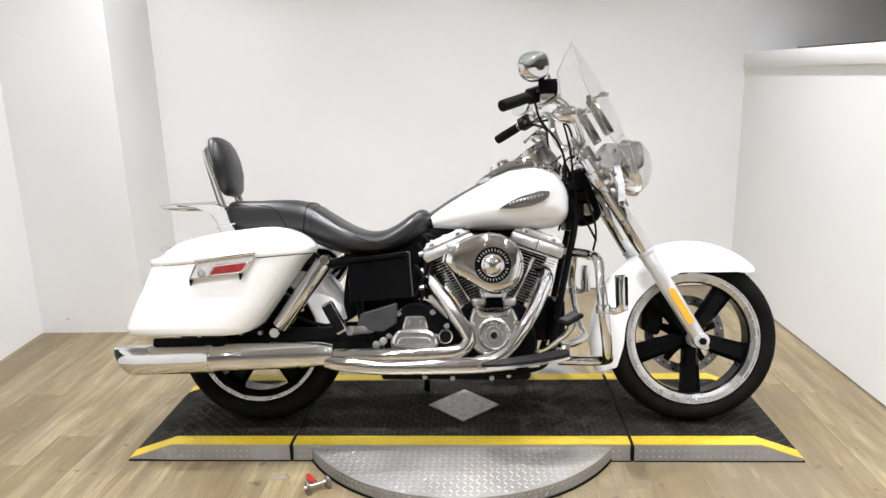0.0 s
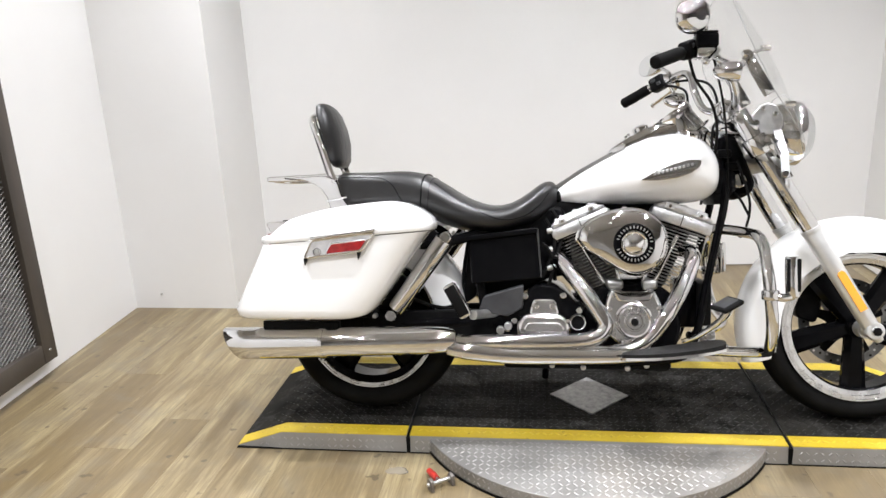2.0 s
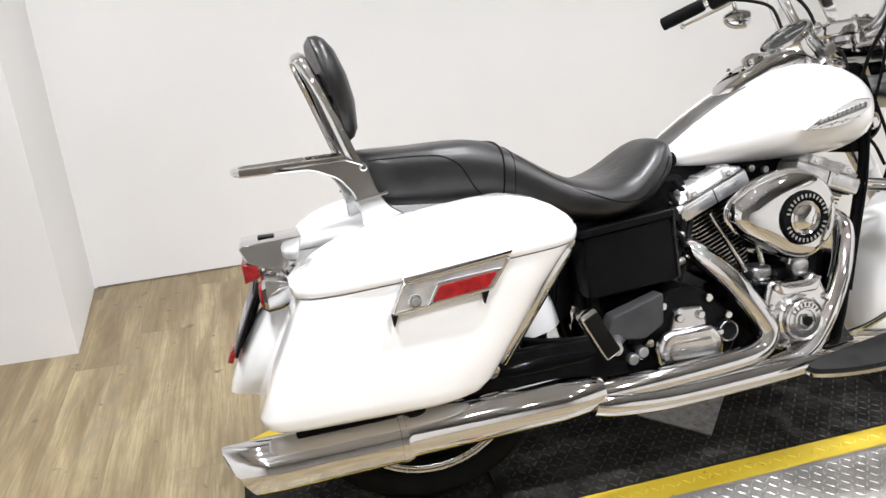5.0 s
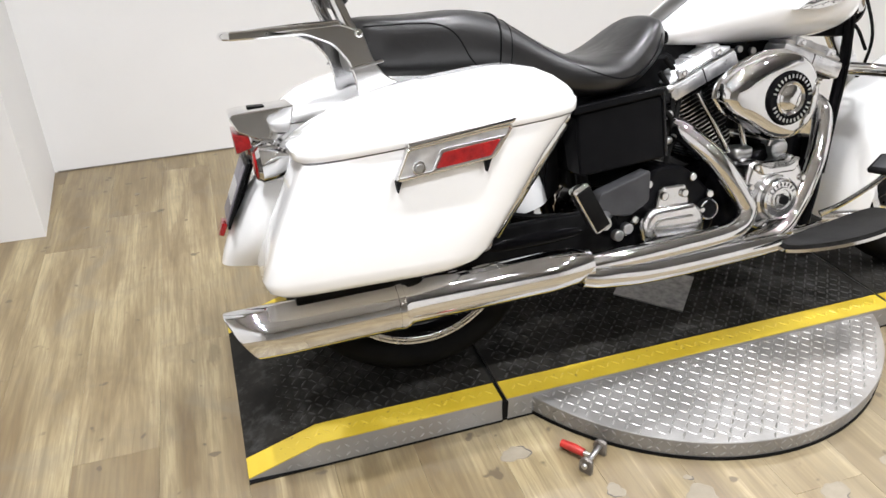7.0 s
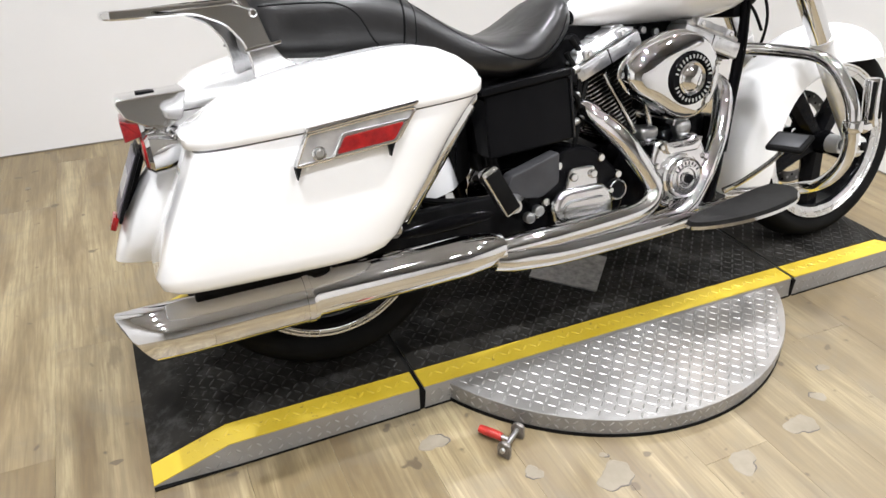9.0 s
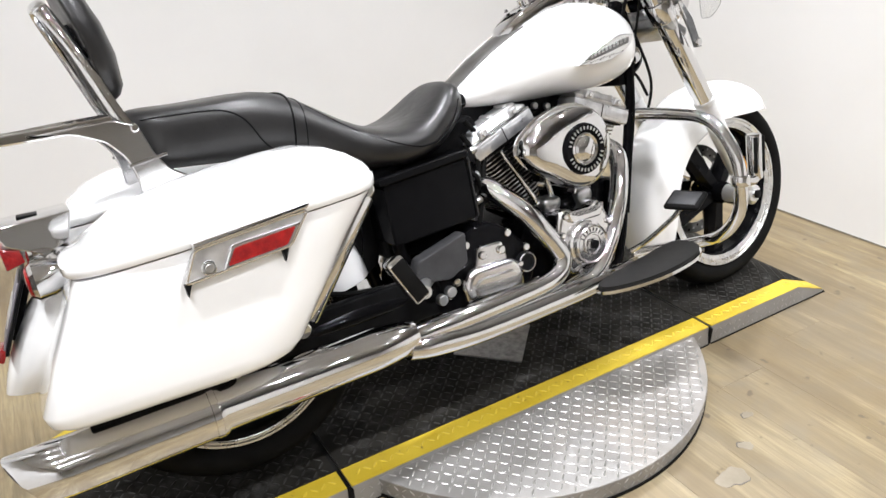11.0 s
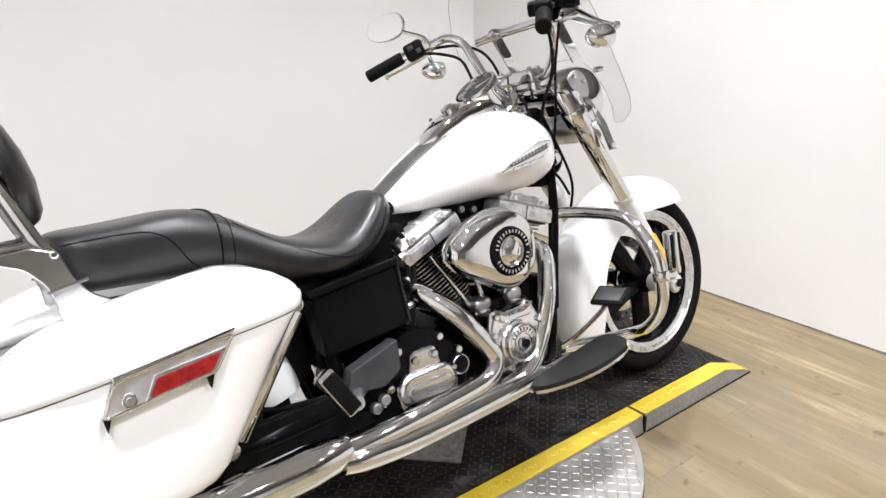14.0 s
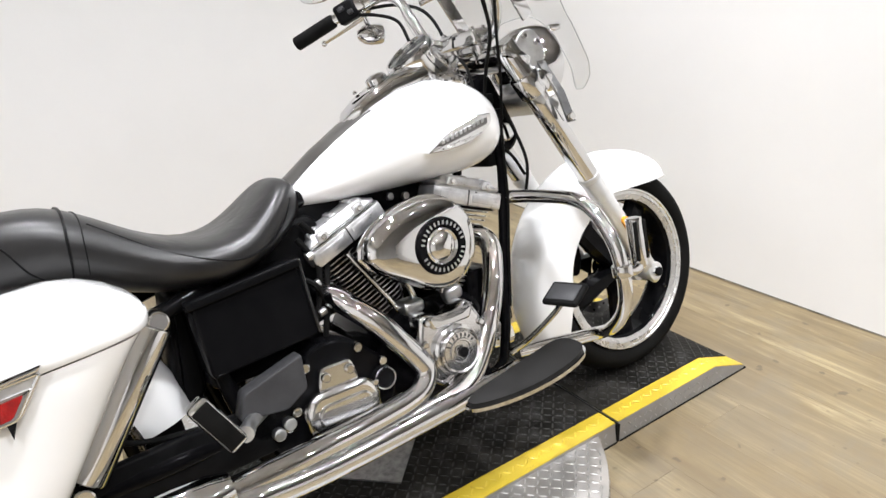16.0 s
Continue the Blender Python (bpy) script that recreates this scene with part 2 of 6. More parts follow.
M["dull_steel"] = worn(material("dull_dirty_steel", (0.2, 0.18, 0.16), 0.5, 0.7), (0.1, 0.088, 0.075), (0.28, 0.26, 0.24), 40.0)
M["lug"] = worn(material("worn_steel_lug", (0.6, 0.6, 0.59), 0.35, 0.85), (0.3, 0.292, 0.28), (0.46, 0.45, 0.437), 6.0, (0.32, 0.48))
ye = worn(material("yellow_line_paint", (0.62, 0.43, 0.03), 0.5), (0.46, 0.325, 0.018), (0.56, 0.415, 0.032), 9.0, (0.4, 0.6), 8.0)
dirt = ramp(ye, noise_tex(ye, 60.0, 5.0, 0.7), [(0.62, grey(0.0)), (0.72, grey(0.8))])
base = bsdf(ye).inputs["Base Color"].links[0].from_socket
wire(ye, mixed(ye, dirt, base, (0.06, 0.05, 0.035)), bsdf(ye).inputs["Base Color"])
M["yellow"] = ye
M["yellow_lug"] = worn(material("worn_yellow_lug", (0.6, 0.44, 0.035), 0.35), (0.5, 0.36, 0.02), (0.68, 0.51, 0.05), 30.0, (0.28, 0.45), 6.0)
M["diamond"] = worn(material("bare_diamond_plate", (0.36, 0.35, 0.34), 0.45, 0.8), (0.2, 0.2, 0.2), (0.48, 0.47, 0.46), 45.0, (0.35, 0.6), 6.0)
M["mesh_wire"] = worn(material("blackened_wire", (0.1, 0.095, 0.09), 0.45, 0.7), (0.07, 0.065, 0.06), (0.16, 0.15, 0.14), 30.0)
M["dark_wood"] = worn(material("dark_stained_frame", (0.045, 0.036, 0.03), 0.5), (0.025, 0.02, 0.016), (0.09, 0.075, 0.062), 6.0, (0.4, 0.65), 6.0, (1, 1, 0.15))
lm = material("lamp_diffuser", (0.9, 0.9, 0.9), 0.5)
bsdf(lm).inputs["Emission Color"].default_value = (0.97, 0.99, 1.0, 1)
bsdf(lm).inputs["Emission Strength"].default_value = 6.0
M["diffuser"] = lm
M["graphite_light"] = worn(material("grey_backing", (0.3, 0.3, 0.3), 0.7), (0.24, 0.24, 0.24), (0.36, 0.36, 0.355), 4.0)
M["strap"] = worn(material("grey_tank_strap", (0.05, 0.048, 0.045), 0.35, spec=0.22), (0.035, 0.033, 0.031), (0.06, 0.057, 0.053), 9.0, (0.26, 0.42))
M["plate"] = worn(material("number_plate", (0.16, 0.15, 0.17), 0.4, 0.3), (0.12, 0.11, 0.13), (0.2, 0.19, 0.21), 12.0)
M["plaster"] = worn(material("dried_plaster_smear", (0.34, 0.305, 0.225), 0.6), (0.165, 0.14, 0.1), (0.21, 0.182, 0.135), 22.0)
M["scuff"] = material("floor_scuff", (0.1, 0.085, 0.07), 0.7)

# ---- mesh helpers ----
def finish(bm, angle=35.0):
    bmesh.ops.recalc_face_normals(bm, faces=bm.faces)
    for f in bm.faces:
        f.smooth = len(f.verts) < 9  # broad end faces stay flat
    lim = radians(angle)
    for e in bm.edges:
        if len(e.link_faces) == 2 and e.calc_face_angle(0.0) > lim:
            e.smooth = False
    return bm


def part(name, bm, mat, parent=None, label="", angle=35.0):
    finish(bm, angle)
    me = bpy.data.meshes.new(name)
    bm.to_mesh(me)
    bm.free()
    me.materials.append(M[mat])
    ob = new(name, me)
    if parent is not None:
        ob.parent = parent
    if label:
        ob["label"] = label
    return ob


def box(lo, hi, bevel=0.0, seg=2, bm=None):
    bm0 = bmesh.new()
    bmesh.ops.create_cube(bm0, size=1.0)
    for v in bm0.verts:
        v.co = Vector([l + (h - l) * (c + 0.5) for l, h, c in zip(lo, hi, v.co)])
    if bevel:
        bmesh.ops.bevel(bm0, geom=list(bm0.edges), offset=bevel, segments=seg, profile=0.5, affect="EDGES")
    return merge(bm, bm0)


def merge(bm, other):
    if bm is None:
        return other
    me = bpy.data.meshes.new("tmp")
    other.to_mesh(me)
    other.free()
    bm.from_mesh(me)
    bpy.data.meshes.remove(me)
    return bm


def moved(bm, m):
    bmesh.ops.transform(bm, matrix=m, verts=bm.verts)
    return bm


def loft(rings, caps=True, closed=True, bm=None):
    """Skin through rings of points, all of one length."""
    bm0 = bmesh.new()
    rows = [[bm0.verts.new(p) for p in r] for r in rings]
    n = len(rows[0])
    for a, b in zip(rows, rows[1:]):
        for i in range(n if closed else n - 1):
            j = (i + 1) % n
            bm0.faces.new((a[i], a[j], b[j], b[i]))
    if caps and closed:
        bm0.faces.new(rows[0][::-1])
        bm0.faces.new(rows[-1])
    bmesh.ops.remove_doubles(bm0, verts=bm0.verts, dist=1e-5)
    return merge(bm, bm0)


def smooth_path(pts, steps=6):
    """Catmull-Rom through the points."""
    p = [Vector(q) for q in pts]
    p = [p[0] * 2 - p[1]] + p + [p[-1] * 2 - p[-2]]
    out = []
    for i in range(1, len(p) - 2):
        for k in range(steps):
            t = k / steps
            a, b, c, d = p[i - 1 : i + 3]
            out.append(0.5 * (2 * b + (c - a) * t + (2 * a - 5 * b + 4 * c - d) * t * t + (3 * b - a - 3 * c + d) * t**3))
    return out + [p[-2]]


def tube(pts, r, seg=14, steps=6, bm=None, squash=1.0):
    """A round bar along a smooth path; r: one radius, or one for each given point."""
    path = smooth_path(pts, steps) if steps > 1 else [Vector(q) for q in pts]
    rs = [r] * len(path) if isinstance(r, (int, float)) else [float(q) for q in np.interp(np.linspace(0, 1, len(path)), np.linspace(0, 1, len(r)), r)]
    up = Vector((0, 0, 1))
    tan = (path[1] - path[0]).normalized()
    side = tan.cross(up)
    side = (side if side.length > 0.05 else tan.cross(Vector((0, 1, 0)))).normalized()
    rings = []
    for i, p in enumerate(path):
        tan = (path[min(i + 1, len(path) - 1)] - path[max(i - 1, 0)]).normalized()
        side = (side - tan * side.dot(tan)).normalized()
        nor = tan.cross(side)
        rings.append([p + rs[i] * (math.cos(a) * side + squash * math.sin(a) * nor) for a in np.linspace(0, 2 * math.pi, seg, endpoint=False)])
    return loft(rings, bm=bm)


def rod(a, b, r0, r1=None, seg=18, bm=None, bevel=0.0):
    """A straight round bar from a to b, with its rims rounded."""
    a, b = Vector(a), Vector(b)
    r1 = r0 if r1 is None else r1
    ax = b - a
    q = ax.to_track_quat("Z", "Y").to_matrix()
    length = ax.length
    prof = [(0, r0), (length, r1)] if not bevel else [(0, r0 - bevel), (bevel * 0.3, r0 - bevel * 0.3), (bevel, r0), (length - bevel, r1), (length - bevel * 0.3, r1 - bevel * 0.3), (length, r1 - bevel)]
    rings = [[a + q @ Vector((r * math.cos(t), r * math.sin(t), h)) for t in np.linspace(0, 2 * math.pi, seg, endpoint=False)] for h, r in prof]
    return loft(rings, bm=bm)


def lathe(profile, centre, axis=(0, 1, 0), seg=48, closed=False, bm=None):
    """Turns (along, radius) pairs round the axis."""
    q = Vector(axis).to_track_quat("Z", "Y").to_matrix()
    c = Vector(centre)
    rings = [[c + q @ Vector((r * math.cos(t), r * math.sin(t), h)) for t in np.linspace(0, 2 * math.pi, seg, endpoint=False)] for h, r in profile]
    if closed:
        rings.append(rings[0])
    return loft(rings, caps=not closed, bm=bm)


def prism(outline, v0, v1, bevel=0.0, seg=2, bm=None):
    """A plate with an outline in (u, w), from v0 to v1."""
    bm0 = bmesh.new()
    f = bm0.faces.new([bm0.verts.new((u, v0, w)) for u, w in outline])
    ext = bmesh.ops.extrude_face_region(bm0, geom=[f])
    bmesh.ops.translate(bm0, vec=(0, v1 - v0, 0), verts=[g for g in ext["geom"] if isinstance(g, bmesh.types.BMVert)])
    bmesh.ops.recalc_face_normals(bm0, faces=bm0.faces)
    if bevel:
        rim = [e for e in bm0.edges if abs(e.verts[0].co.y - e.verts[1].co.y) < 1e-6]
        bmesh.ops.bevel(bm0, geom=rim, offset=bevel, segments=seg, profile=0.5, affect="EDGES")
    return merge(bm, bm0)


def rounded(pts, r=0.02, seg=4):
    """A closed outline with its corners rounded."""
    out, n = [], len(pts)
    for i in range(n):
        a, b, c = (Vector(pts[(i + k) % n]) for k in (-1, 0, 1))
        d0, d1 = (a - b), (c - b)
        k = min(r, d0.length * 0.45, d1.length * 0.45)
        p, q = b + d0.normalized() * k, b + d1.normalized() * k
        for t in (k / seg for k in range(seg + 1)):
            out.append(tuple((1 - t) ** 2 * p + 2 * t * (1 - t) * b + t * t * q))
    return out


def ring(u, half, w0, w1, n=28, power=2.6, v=0.0, lean=0.0):
    """A super-ellipse across the machine at u."""
    out = []
    for a in np.linspace(0, 2 * math.pi, n, endpoint=False):
        c, s = math.cos(a), math.sin(a)
        x, z = math.copysign(abs(c) ** (2 / power), c), math.copysign(abs(s) ** (2 / power), s)
        w = (w0 + w1) / 2 + (w1 - w0) / 2 * z
        out.append((u + lean * (w - w0), v + half * x, w))
    return out

# ---- the room ----
BACK, WEST, EAST = 0.068, -0.068, -0.03  # how far the walls run out of square
ROOM_S = -5.4


def skewed(bm, along_x=0.0, along_y=0.0):
    """Turns a straight run of wall out of square."""
    for v in bm.verts:
        x, y = v.co.x, v.co.y
        v.co.x, v.co.y = x + along_y * y, y + along_x * x
    return bm


def wall(name, bm, label, mat="wall"):
    return tagged(part(name, bm, mat), label, "wall", kind="structure")


wall("wall_north", skewed(box((-3.6, 1.98, -0.02), (4.2, 2.10, CEIL)), BACK), "plain white painted studio wall behind the motorcycle")
wall("wall_west", skewed(box((-2.38, ROOM_S, -0.02), (-2.235, 1.30, CEIL)), 0, WEST), "white painted side wall with a framed mesh panel")
wall("wall_pier", skewed(box((-2.38, 1.30, -0.02), (-1.655, 1.92, CEIL)), 0.004, WEST), "white painted pier standing forward of the back wall")
wall("wall_east", skewed(box((1.678, ROOM_S, -0.02), (1.83, 2.3, 1.312)), 0, EAST), "white painted lower side wall under a ledge")
wall("wall_east_far", box((4.05, ROOM_S, -0.02), (4.17, 2.2, CEIL)), "plain grey far wall beyond the low side wall", "grey_wall")
wall("wall_south", box((-2.4, ROOM_S - 0.12, -0.02), (4.17, ROOM_S, CEIL)), "plain pale grey wall at the far end of the studio", "end_wall")
tagged(part("trim", skewed(box((1.666, ROOM_S, 1.312), (1.95, 2.2, 1.395), 0.004), 0, EAST), "wall"), "white painted ledge cap along the side wall", "ledge", kind="structure")
tagged(part("trim", skewed(box((1.675, ROOM_S, 1.395), (1.69, 1.45, 1.403)), 0, EAST), "dark_rail"), "thin dark strip along the ledge", "trim", kind="structure")
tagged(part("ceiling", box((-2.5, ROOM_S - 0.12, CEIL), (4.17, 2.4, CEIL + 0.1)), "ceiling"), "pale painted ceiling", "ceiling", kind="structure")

tagged(part("wall_screw", rod((-2.165, 1.302, 0.078), (-2.165, 1.283, 0.08), 0.004, 0.006, 10, bevel=0.0012), "casting"), "small steel screw standing out of the white pier", "screw")

# Dark joint where the walls meet the boards.
tagged(part("trim", skewed(box((1.6735, ROOM_S + 0.01, 0.0004), (1.6775, 2.04, 0.0055), 0.001), 0, EAST), "foot_joint"), "thin dark joint along the side wall's foot", "trim", kind="structure")
tagged(part("trim", skewed(box((-1.77, 1.9755, 0.0004), (1.60, 1.9792, 0.0055), 0.001), BACK), "foot_joint"), "thin dark joint along the back wall's foot", "trim", kind="structure")

downlight = tagged(new("ceiling_light"), "small round white ceiling downlight with a glowing lens", "ceiling light", "lights on the ceiling")
part("frame", lathe([(-0.034, 0.048), (-0.034, 0.062), (-0.028, 0.066), (0.0, 0.066), (0.0, 0.048)], (0, 0, 0), (0, 0, 1), 32, closed=True), "ceiling", downlight)
part("diffuser", lathe([(-0.03, 0.0475), (-0.033, 0.04), (-0.034, 0.004)], (0, 0, 0), (0, 0, 1), 32), "diffuser", downlight)
downlight.location = (*LAMPS[0], CEIL)
for lx, ly in LAMPS[1:]:
    copy_thing(downlight, pose(lx, ly, CEIL))

# ---- ramp platform with its turntable ----
H, DEPTH, STRIPE = 0.058, 0.60, 0.062
platform = tagged(new("display_ramp"), "black tread-plate motorcycle ramp with yellow edge lines on a turntable", "ramp")
platform.matrix_world = Matrix.Translation((0, 0.3, 0)) @ pose(0, 0, 0, 0, 0, 0.45) @ Matrix.Translation((0, -0.3, 0))


def profile_z(x):
    return H if abs(x) < 1.03 else max(0.004, H - (abs(x) - 1.03) / 0.15 * (H - 0.004))


def slab(x0, x1, y0, y1, top=0.0, thick=None, flare=0.0):
    """A strip of the ramp that follows its slope."""
    xs = sorted({x0, x1, *[s for s in (-1.03, 1.03) if x0 < s < x1]})
    rings = []
    for x in xs:
        z = profile_z(x) + top
        lo = max(0.0, z - thick) if thick else 0.0
        rings.append([(x, y0 - flare, lo), (x, y1 + flare, lo), (x, y1, z), (x, y0, z)])
    return loft(rings)


SECTIONS = [(-1.188, -0.602), (-0.590, 0.590), (0.602, 1.178)]
for x0, x1 in SECTIONS:
    deck = part("deck", slab(x0, x1, 0.0, DEPTH, flare=0.008), "steel", platform, "bare steel tread plate sides")
    part("tread_surface", slab(x0, x1, STRIPE, DEPTH - STRIPE, 0.003, 0.003), "mat", deck, "black tread coating")
    part("edge_line", slab(x0, x1, 0.001, STRIPE - 0.001, 0.0025, 0.0025), "yellow", deck, "scuffed yellow edge line")
    part("edge_line", slab(x0, x1, DEPTH - STRIPE + 0.001, DEPTH - 0.001, 0.0025, 0.0025), "yellow", deck, "scuffed yellow edge line")
# Thin black strip along the front foot of each section.
for x0, x1 in SECTIONS:
    part("foot_strip", box((x0, -0.0105, 0.0), (x1, 0.02, 0.0035)), "rubber", platform, "thin black strip along the ramp's foot")
for x in (-0.595, 0.595):
    part("seam_strip", box((x - 0.0062, -0.007, 0.0), (x + 0.0062, DEPTH, H - 0.003)), "rubber", platform, "black rubber seam")
RT, CT = 0.605, (0.0, 0.30)
disc = lathe([(0.008, RT - 0.012), (0.008, RT), (H - 0.009, RT), (H - 0.0072, RT - 0.0015), (H - 0.007, 0.2)], (*CT, 0), (0, 0, 1), 128)
turntable = part("turntable", disc, "steel", platform, "round bare tread-plate turntable")
part("rubber_rim", lathe([(0.0, RT - 0.02), (0.0, RT + 0.003), (0.008, RT + 0.003), (0.008, RT - 0.02)], (*CT, 0), (0, 0, 1), 128), "rubber", turntable)
dia = bmesh.new()
r = 0.137
dia.faces.new([dia.verts.new((CT[0] + 0.009 + x * r, CT[1] + y * r, H + 0.0072)) for x, y in ((-1, 0), (0, -1), (1, 0), (0, 1))])
ext = bmesh.ops.extrude_face_region(dia, geom=list(dia.faces))
bmesh.ops.translate(dia, vec=(0, 0, -0.004), verts=[g for g in ext["geom"] if isinstance(g, bmesh.types.BMVert)])
part("diamond_plate", dia, "diamond", platform, "bare grey diamond-shaped plate")


def lugs(name, spots, mat, parent, length=0.0235, width=0.006, height=0.0016):
    """Raised lens-shaped lugs of tread plate, joined: spots give place, heading and the frame they lie in."""
    vs, fs = [], []
    for p, a, ux, uy, n in spots:
        d, e = ux * math.cos(a) + uy * math.sin(a), uy * math.cos(a) - ux * math.sin(a)
        k = len(vs)
        for s, t, h in ((-1, 0, 0), (-0.45, -1, 0), (0.45, -1, 0), (1, 0, 0), (0.45, 1, 0), (-0.45, 1, 0), (-0.5, 0, 1), (0.5, 0, 1)):
            vs.append(p + d * (s * length / 2) + e * (t * width / 2) + n * (h * height))
        fs += [tuple(k + i for i in f) for f in ((0, 1, 6), (1, 2, 7, 6), (2, 3, 7), (3, 4, 7), (4, 5, 6, 7), (5, 0, 6))]
    me = bpy.data.meshes.new(name)
    me.from_pydata([tuple(v) for v in vs], [], fs)
    me.materials.append(M[mat])
    ob = new(name, me)
    ob.parent = parent
    ob["kind"] = "stuff"
    return ob


X, Y, Z = Vector((1, 0, 0)), Vector((0, 1, 0)), Vector((0, 0, 1))
PITCH = 0.0215
spots_mat, spots_yel, spots_disc, spots_side = [], [], [], []
for i in range(-62, 63):
    for j in range(-20, 38):
        x, y = i * PITCH, j * PITCH + 0.011
        a = radians(45) if (i + j) % 2 else radians(-45)
        sec = [s for s in SECTIONS if s[0] + 0.016 < x < s[1] - 0.016]
        if sec and 0.012 < y < DEPTH - 0.012:
            slope = 0.0 if abs(x) < 1.03 else -math.copysign((H - 0.004) / 0.15, x)
            ux = Vector((1, 0, slope)).normalized()
            top = profile_z(x)
            edge = min(y, DEPTH - y)
            if edge < STRIPE - 0.012:
                spots_yel.append((Vector((x, y, top + 0.0024)), a, ux, Y, ux.cross(Y)))
            elif edge > STRIPE + 0.01 and abs(x - 0.009) + abs(y - 0.3) > r - 0.015:
                spots_mat.append((Vector((x, y, top + 0.0029)), a, ux, Y, ux.cross(Y)))
        if (y < -0.008 or y > DEPTH + 0.008) and math.hypot(x - CT[0], y - CT[1]) < RT - 0.011:
            spots_disc.append((Vector((x, y, H - 0.0071)), a, X, Y, Z))
for x0, x1 in SECTIONS:
    for i in range(int((x1 - x0 - 0.03) / PITCH)):
        for j in range(2):
            x, z = x0 + 0.022 + i * PITCH, 0.016 + j * PITCH
            if z + 0.009 < profile_z(x):
                spots_side.append((Vector((x, -0.0081 * (1 - z / profile_z(x)), z)), radians(45 if (i + j) % 2 else -45), X, Z, -Y))
for k in range(190):
    t = 2 * math.pi * k / 190
    out = Vector((math.cos(t), math.sin(t), 0))
    for j in range(2):
        spots_side.append((Vector((*CT, 0)) + out * RT + Z * (0.018 + 0.02 * j), radians(45 if (k + j) % 2 else -45), Z.cross(out), Z, out))
lugs("tread_pattern", spots_mat, "mat_lug", platform)
lugs("tread_pattern", spots_yel, "yellow_lug", platform)
lugs("tread_pattern", spots_disc, "lug", platform, 0.0205, 0.0048, 0.0014)
lugs("tread_pattern", spots_side, "lug", platform, 0.017, 0.0044)


# ---- framed mesh panel on the side wall ----
PX, PY0, PY1, PZ0, PZ1, FR = -2.2345, -0.72, 0.515, 0.075, 1.325, 0.085
panel = tagged(new("mesh_panel"), "dark wooden frame with black wire mesh on the white wall", "panel")
panel.matrix_world = pose(PX, 0, 0, 0, 0, math.degrees(math.atan(-WEST)))
for name, lo, hi in (("stile", (0.002, PY0, PZ0), (0.05, PY0 + FR, PZ1)), ("stile", (0.002, PY1 - FR, PZ0), (0.05, PY1, PZ1)), ("rail", (0.002, PY0 + FR, PZ0), (0.048, PY1 - FR, PZ0 + FR)), ("rail", (0.002, PY0 + FR, PZ1 - FR), (0.048, PY1 - FR, PZ1))):
    part(name, box(lo, hi, 0.004), "dark_wood", panel)
for y, z in ((PY1 - 0.045, PZ0 + 0.05), (PY1 - 0.045, PZ1 - 0.05), (PY0 + 0.045, PZ0 + 0.05), (PY0 + 0.045, PZ1 - 0.05)):
    part("screw", lathe([(0.0, 0.007), (0.003, 0.006), (0.004, 0.002)], (0.0498, y, z), (1, 0, 0), 12), "alu", panel)
vs, fs = [], []
STEP_Y, STEP_Z = 0.036, 0.02
for sign in (-1, 1):
    span = (PZ1 - PZ0 - 2 * FR) / STEP_Z * STEP_Y
    n = int((PY1 - PY0 - 2 * FR + span) / STEP_Y) + 1
    for k in range(n):
        a = PY0 + FR + k * STEP_Y - (span if sign > 0 else 0)
        y0, z0, y1, z1 = a, PZ0 + FR, a + sign * span if sign > 0 else a - span, PZ1 - FR
        lo, hi = PY0 + FR, PY1 - FR
        pts = []
        for t in (0.0, 1.0):
            pts.append([y0 + (y1 - y0) * t, z0 + (z1 - z0) * t])
        (ya, za), (yb, zb) = sorted(pts)
        if yb <= lo or ya >= hi:
            continue
        m = (zb - za) / (yb - ya)
        if ya < lo:
            za, ya = za + m * (lo - ya), lo
        if yb > hi:
            zb, yb = zb + m * (hi - yb), hi
        d = Vector((0, yb - ya, zb - za)).normalized()
        e = Vector((0, -d.z, d.y)) * 0.0026
        x = 0.022 + 0.003 * sign
        b = len(vs)
        for p in (Vector((x, ya, za)), Vector((x, yb, zb))):
            vs += [tuple(p + e), tuple(p + Vector((0.0026, 0, 0))), tuple(p - e), tuple(p - Vector((0.0026, 0, 0)))]
        fs += [(b + i, b + (i + 1) % 4, b + 4 + (i + 1) % 4, b + 4 + i) for i in range(4)]
me = bpy.data.meshes.new("wire_mesh")
me.from_pydata(vs, [], fs)
me.materials.append(M["mesh_wire"])
wm = new("wire_mesh", me)
wm.parent = panel
wm["kind"] = "stuff"
part("backing", box((0.001, PY0 + FR, PZ0 + FR), (0.008, PY1 - FR, PZ1 - FR)), "graphite_light", panel, "grey backing sheet")

# ---- turntable locking lever on the floor ----
lever = tagged(new("locking_lever"), "red-handled steel locking lever beside the turntable on the floor", "lever")
lever.matrix_world = pose(-0.475, -0.176, 0.0, 0, 0, 125) @ Matrix.Scale(0.86, 4)
part("handle", tube([(-0.002, 0, 0.022), (0.03, 0, 0.02), (0.062, 0, 0.018)], [0.0105, 0.0125, 0.0105], 16), "redgrip", lever, "red vinyl grip")
part("shank", tube([(-0.03, 0, 0.024), (0.0, 0, 0.022)], 0.006, 10, 2), "casting", lever)
part("jaw", prism(rounded([(-0.046, 0.0), (-0.012, 0.0), (-0.008, 0.03), (-0.02, 0.046), (-0.042, 0.042)], 0.006), -0.05, -0.038, 0.002), "dull_steel", lever)
part("jaw", prism(rounded([(-0.046, 0.0), (-0.012, 0.0), (-0.008, 0.034), (-0.02, 0.048), (-0.042, 0.044)], 0.006), 0.03, 0.042, 0.002), "dull_steel", lever)
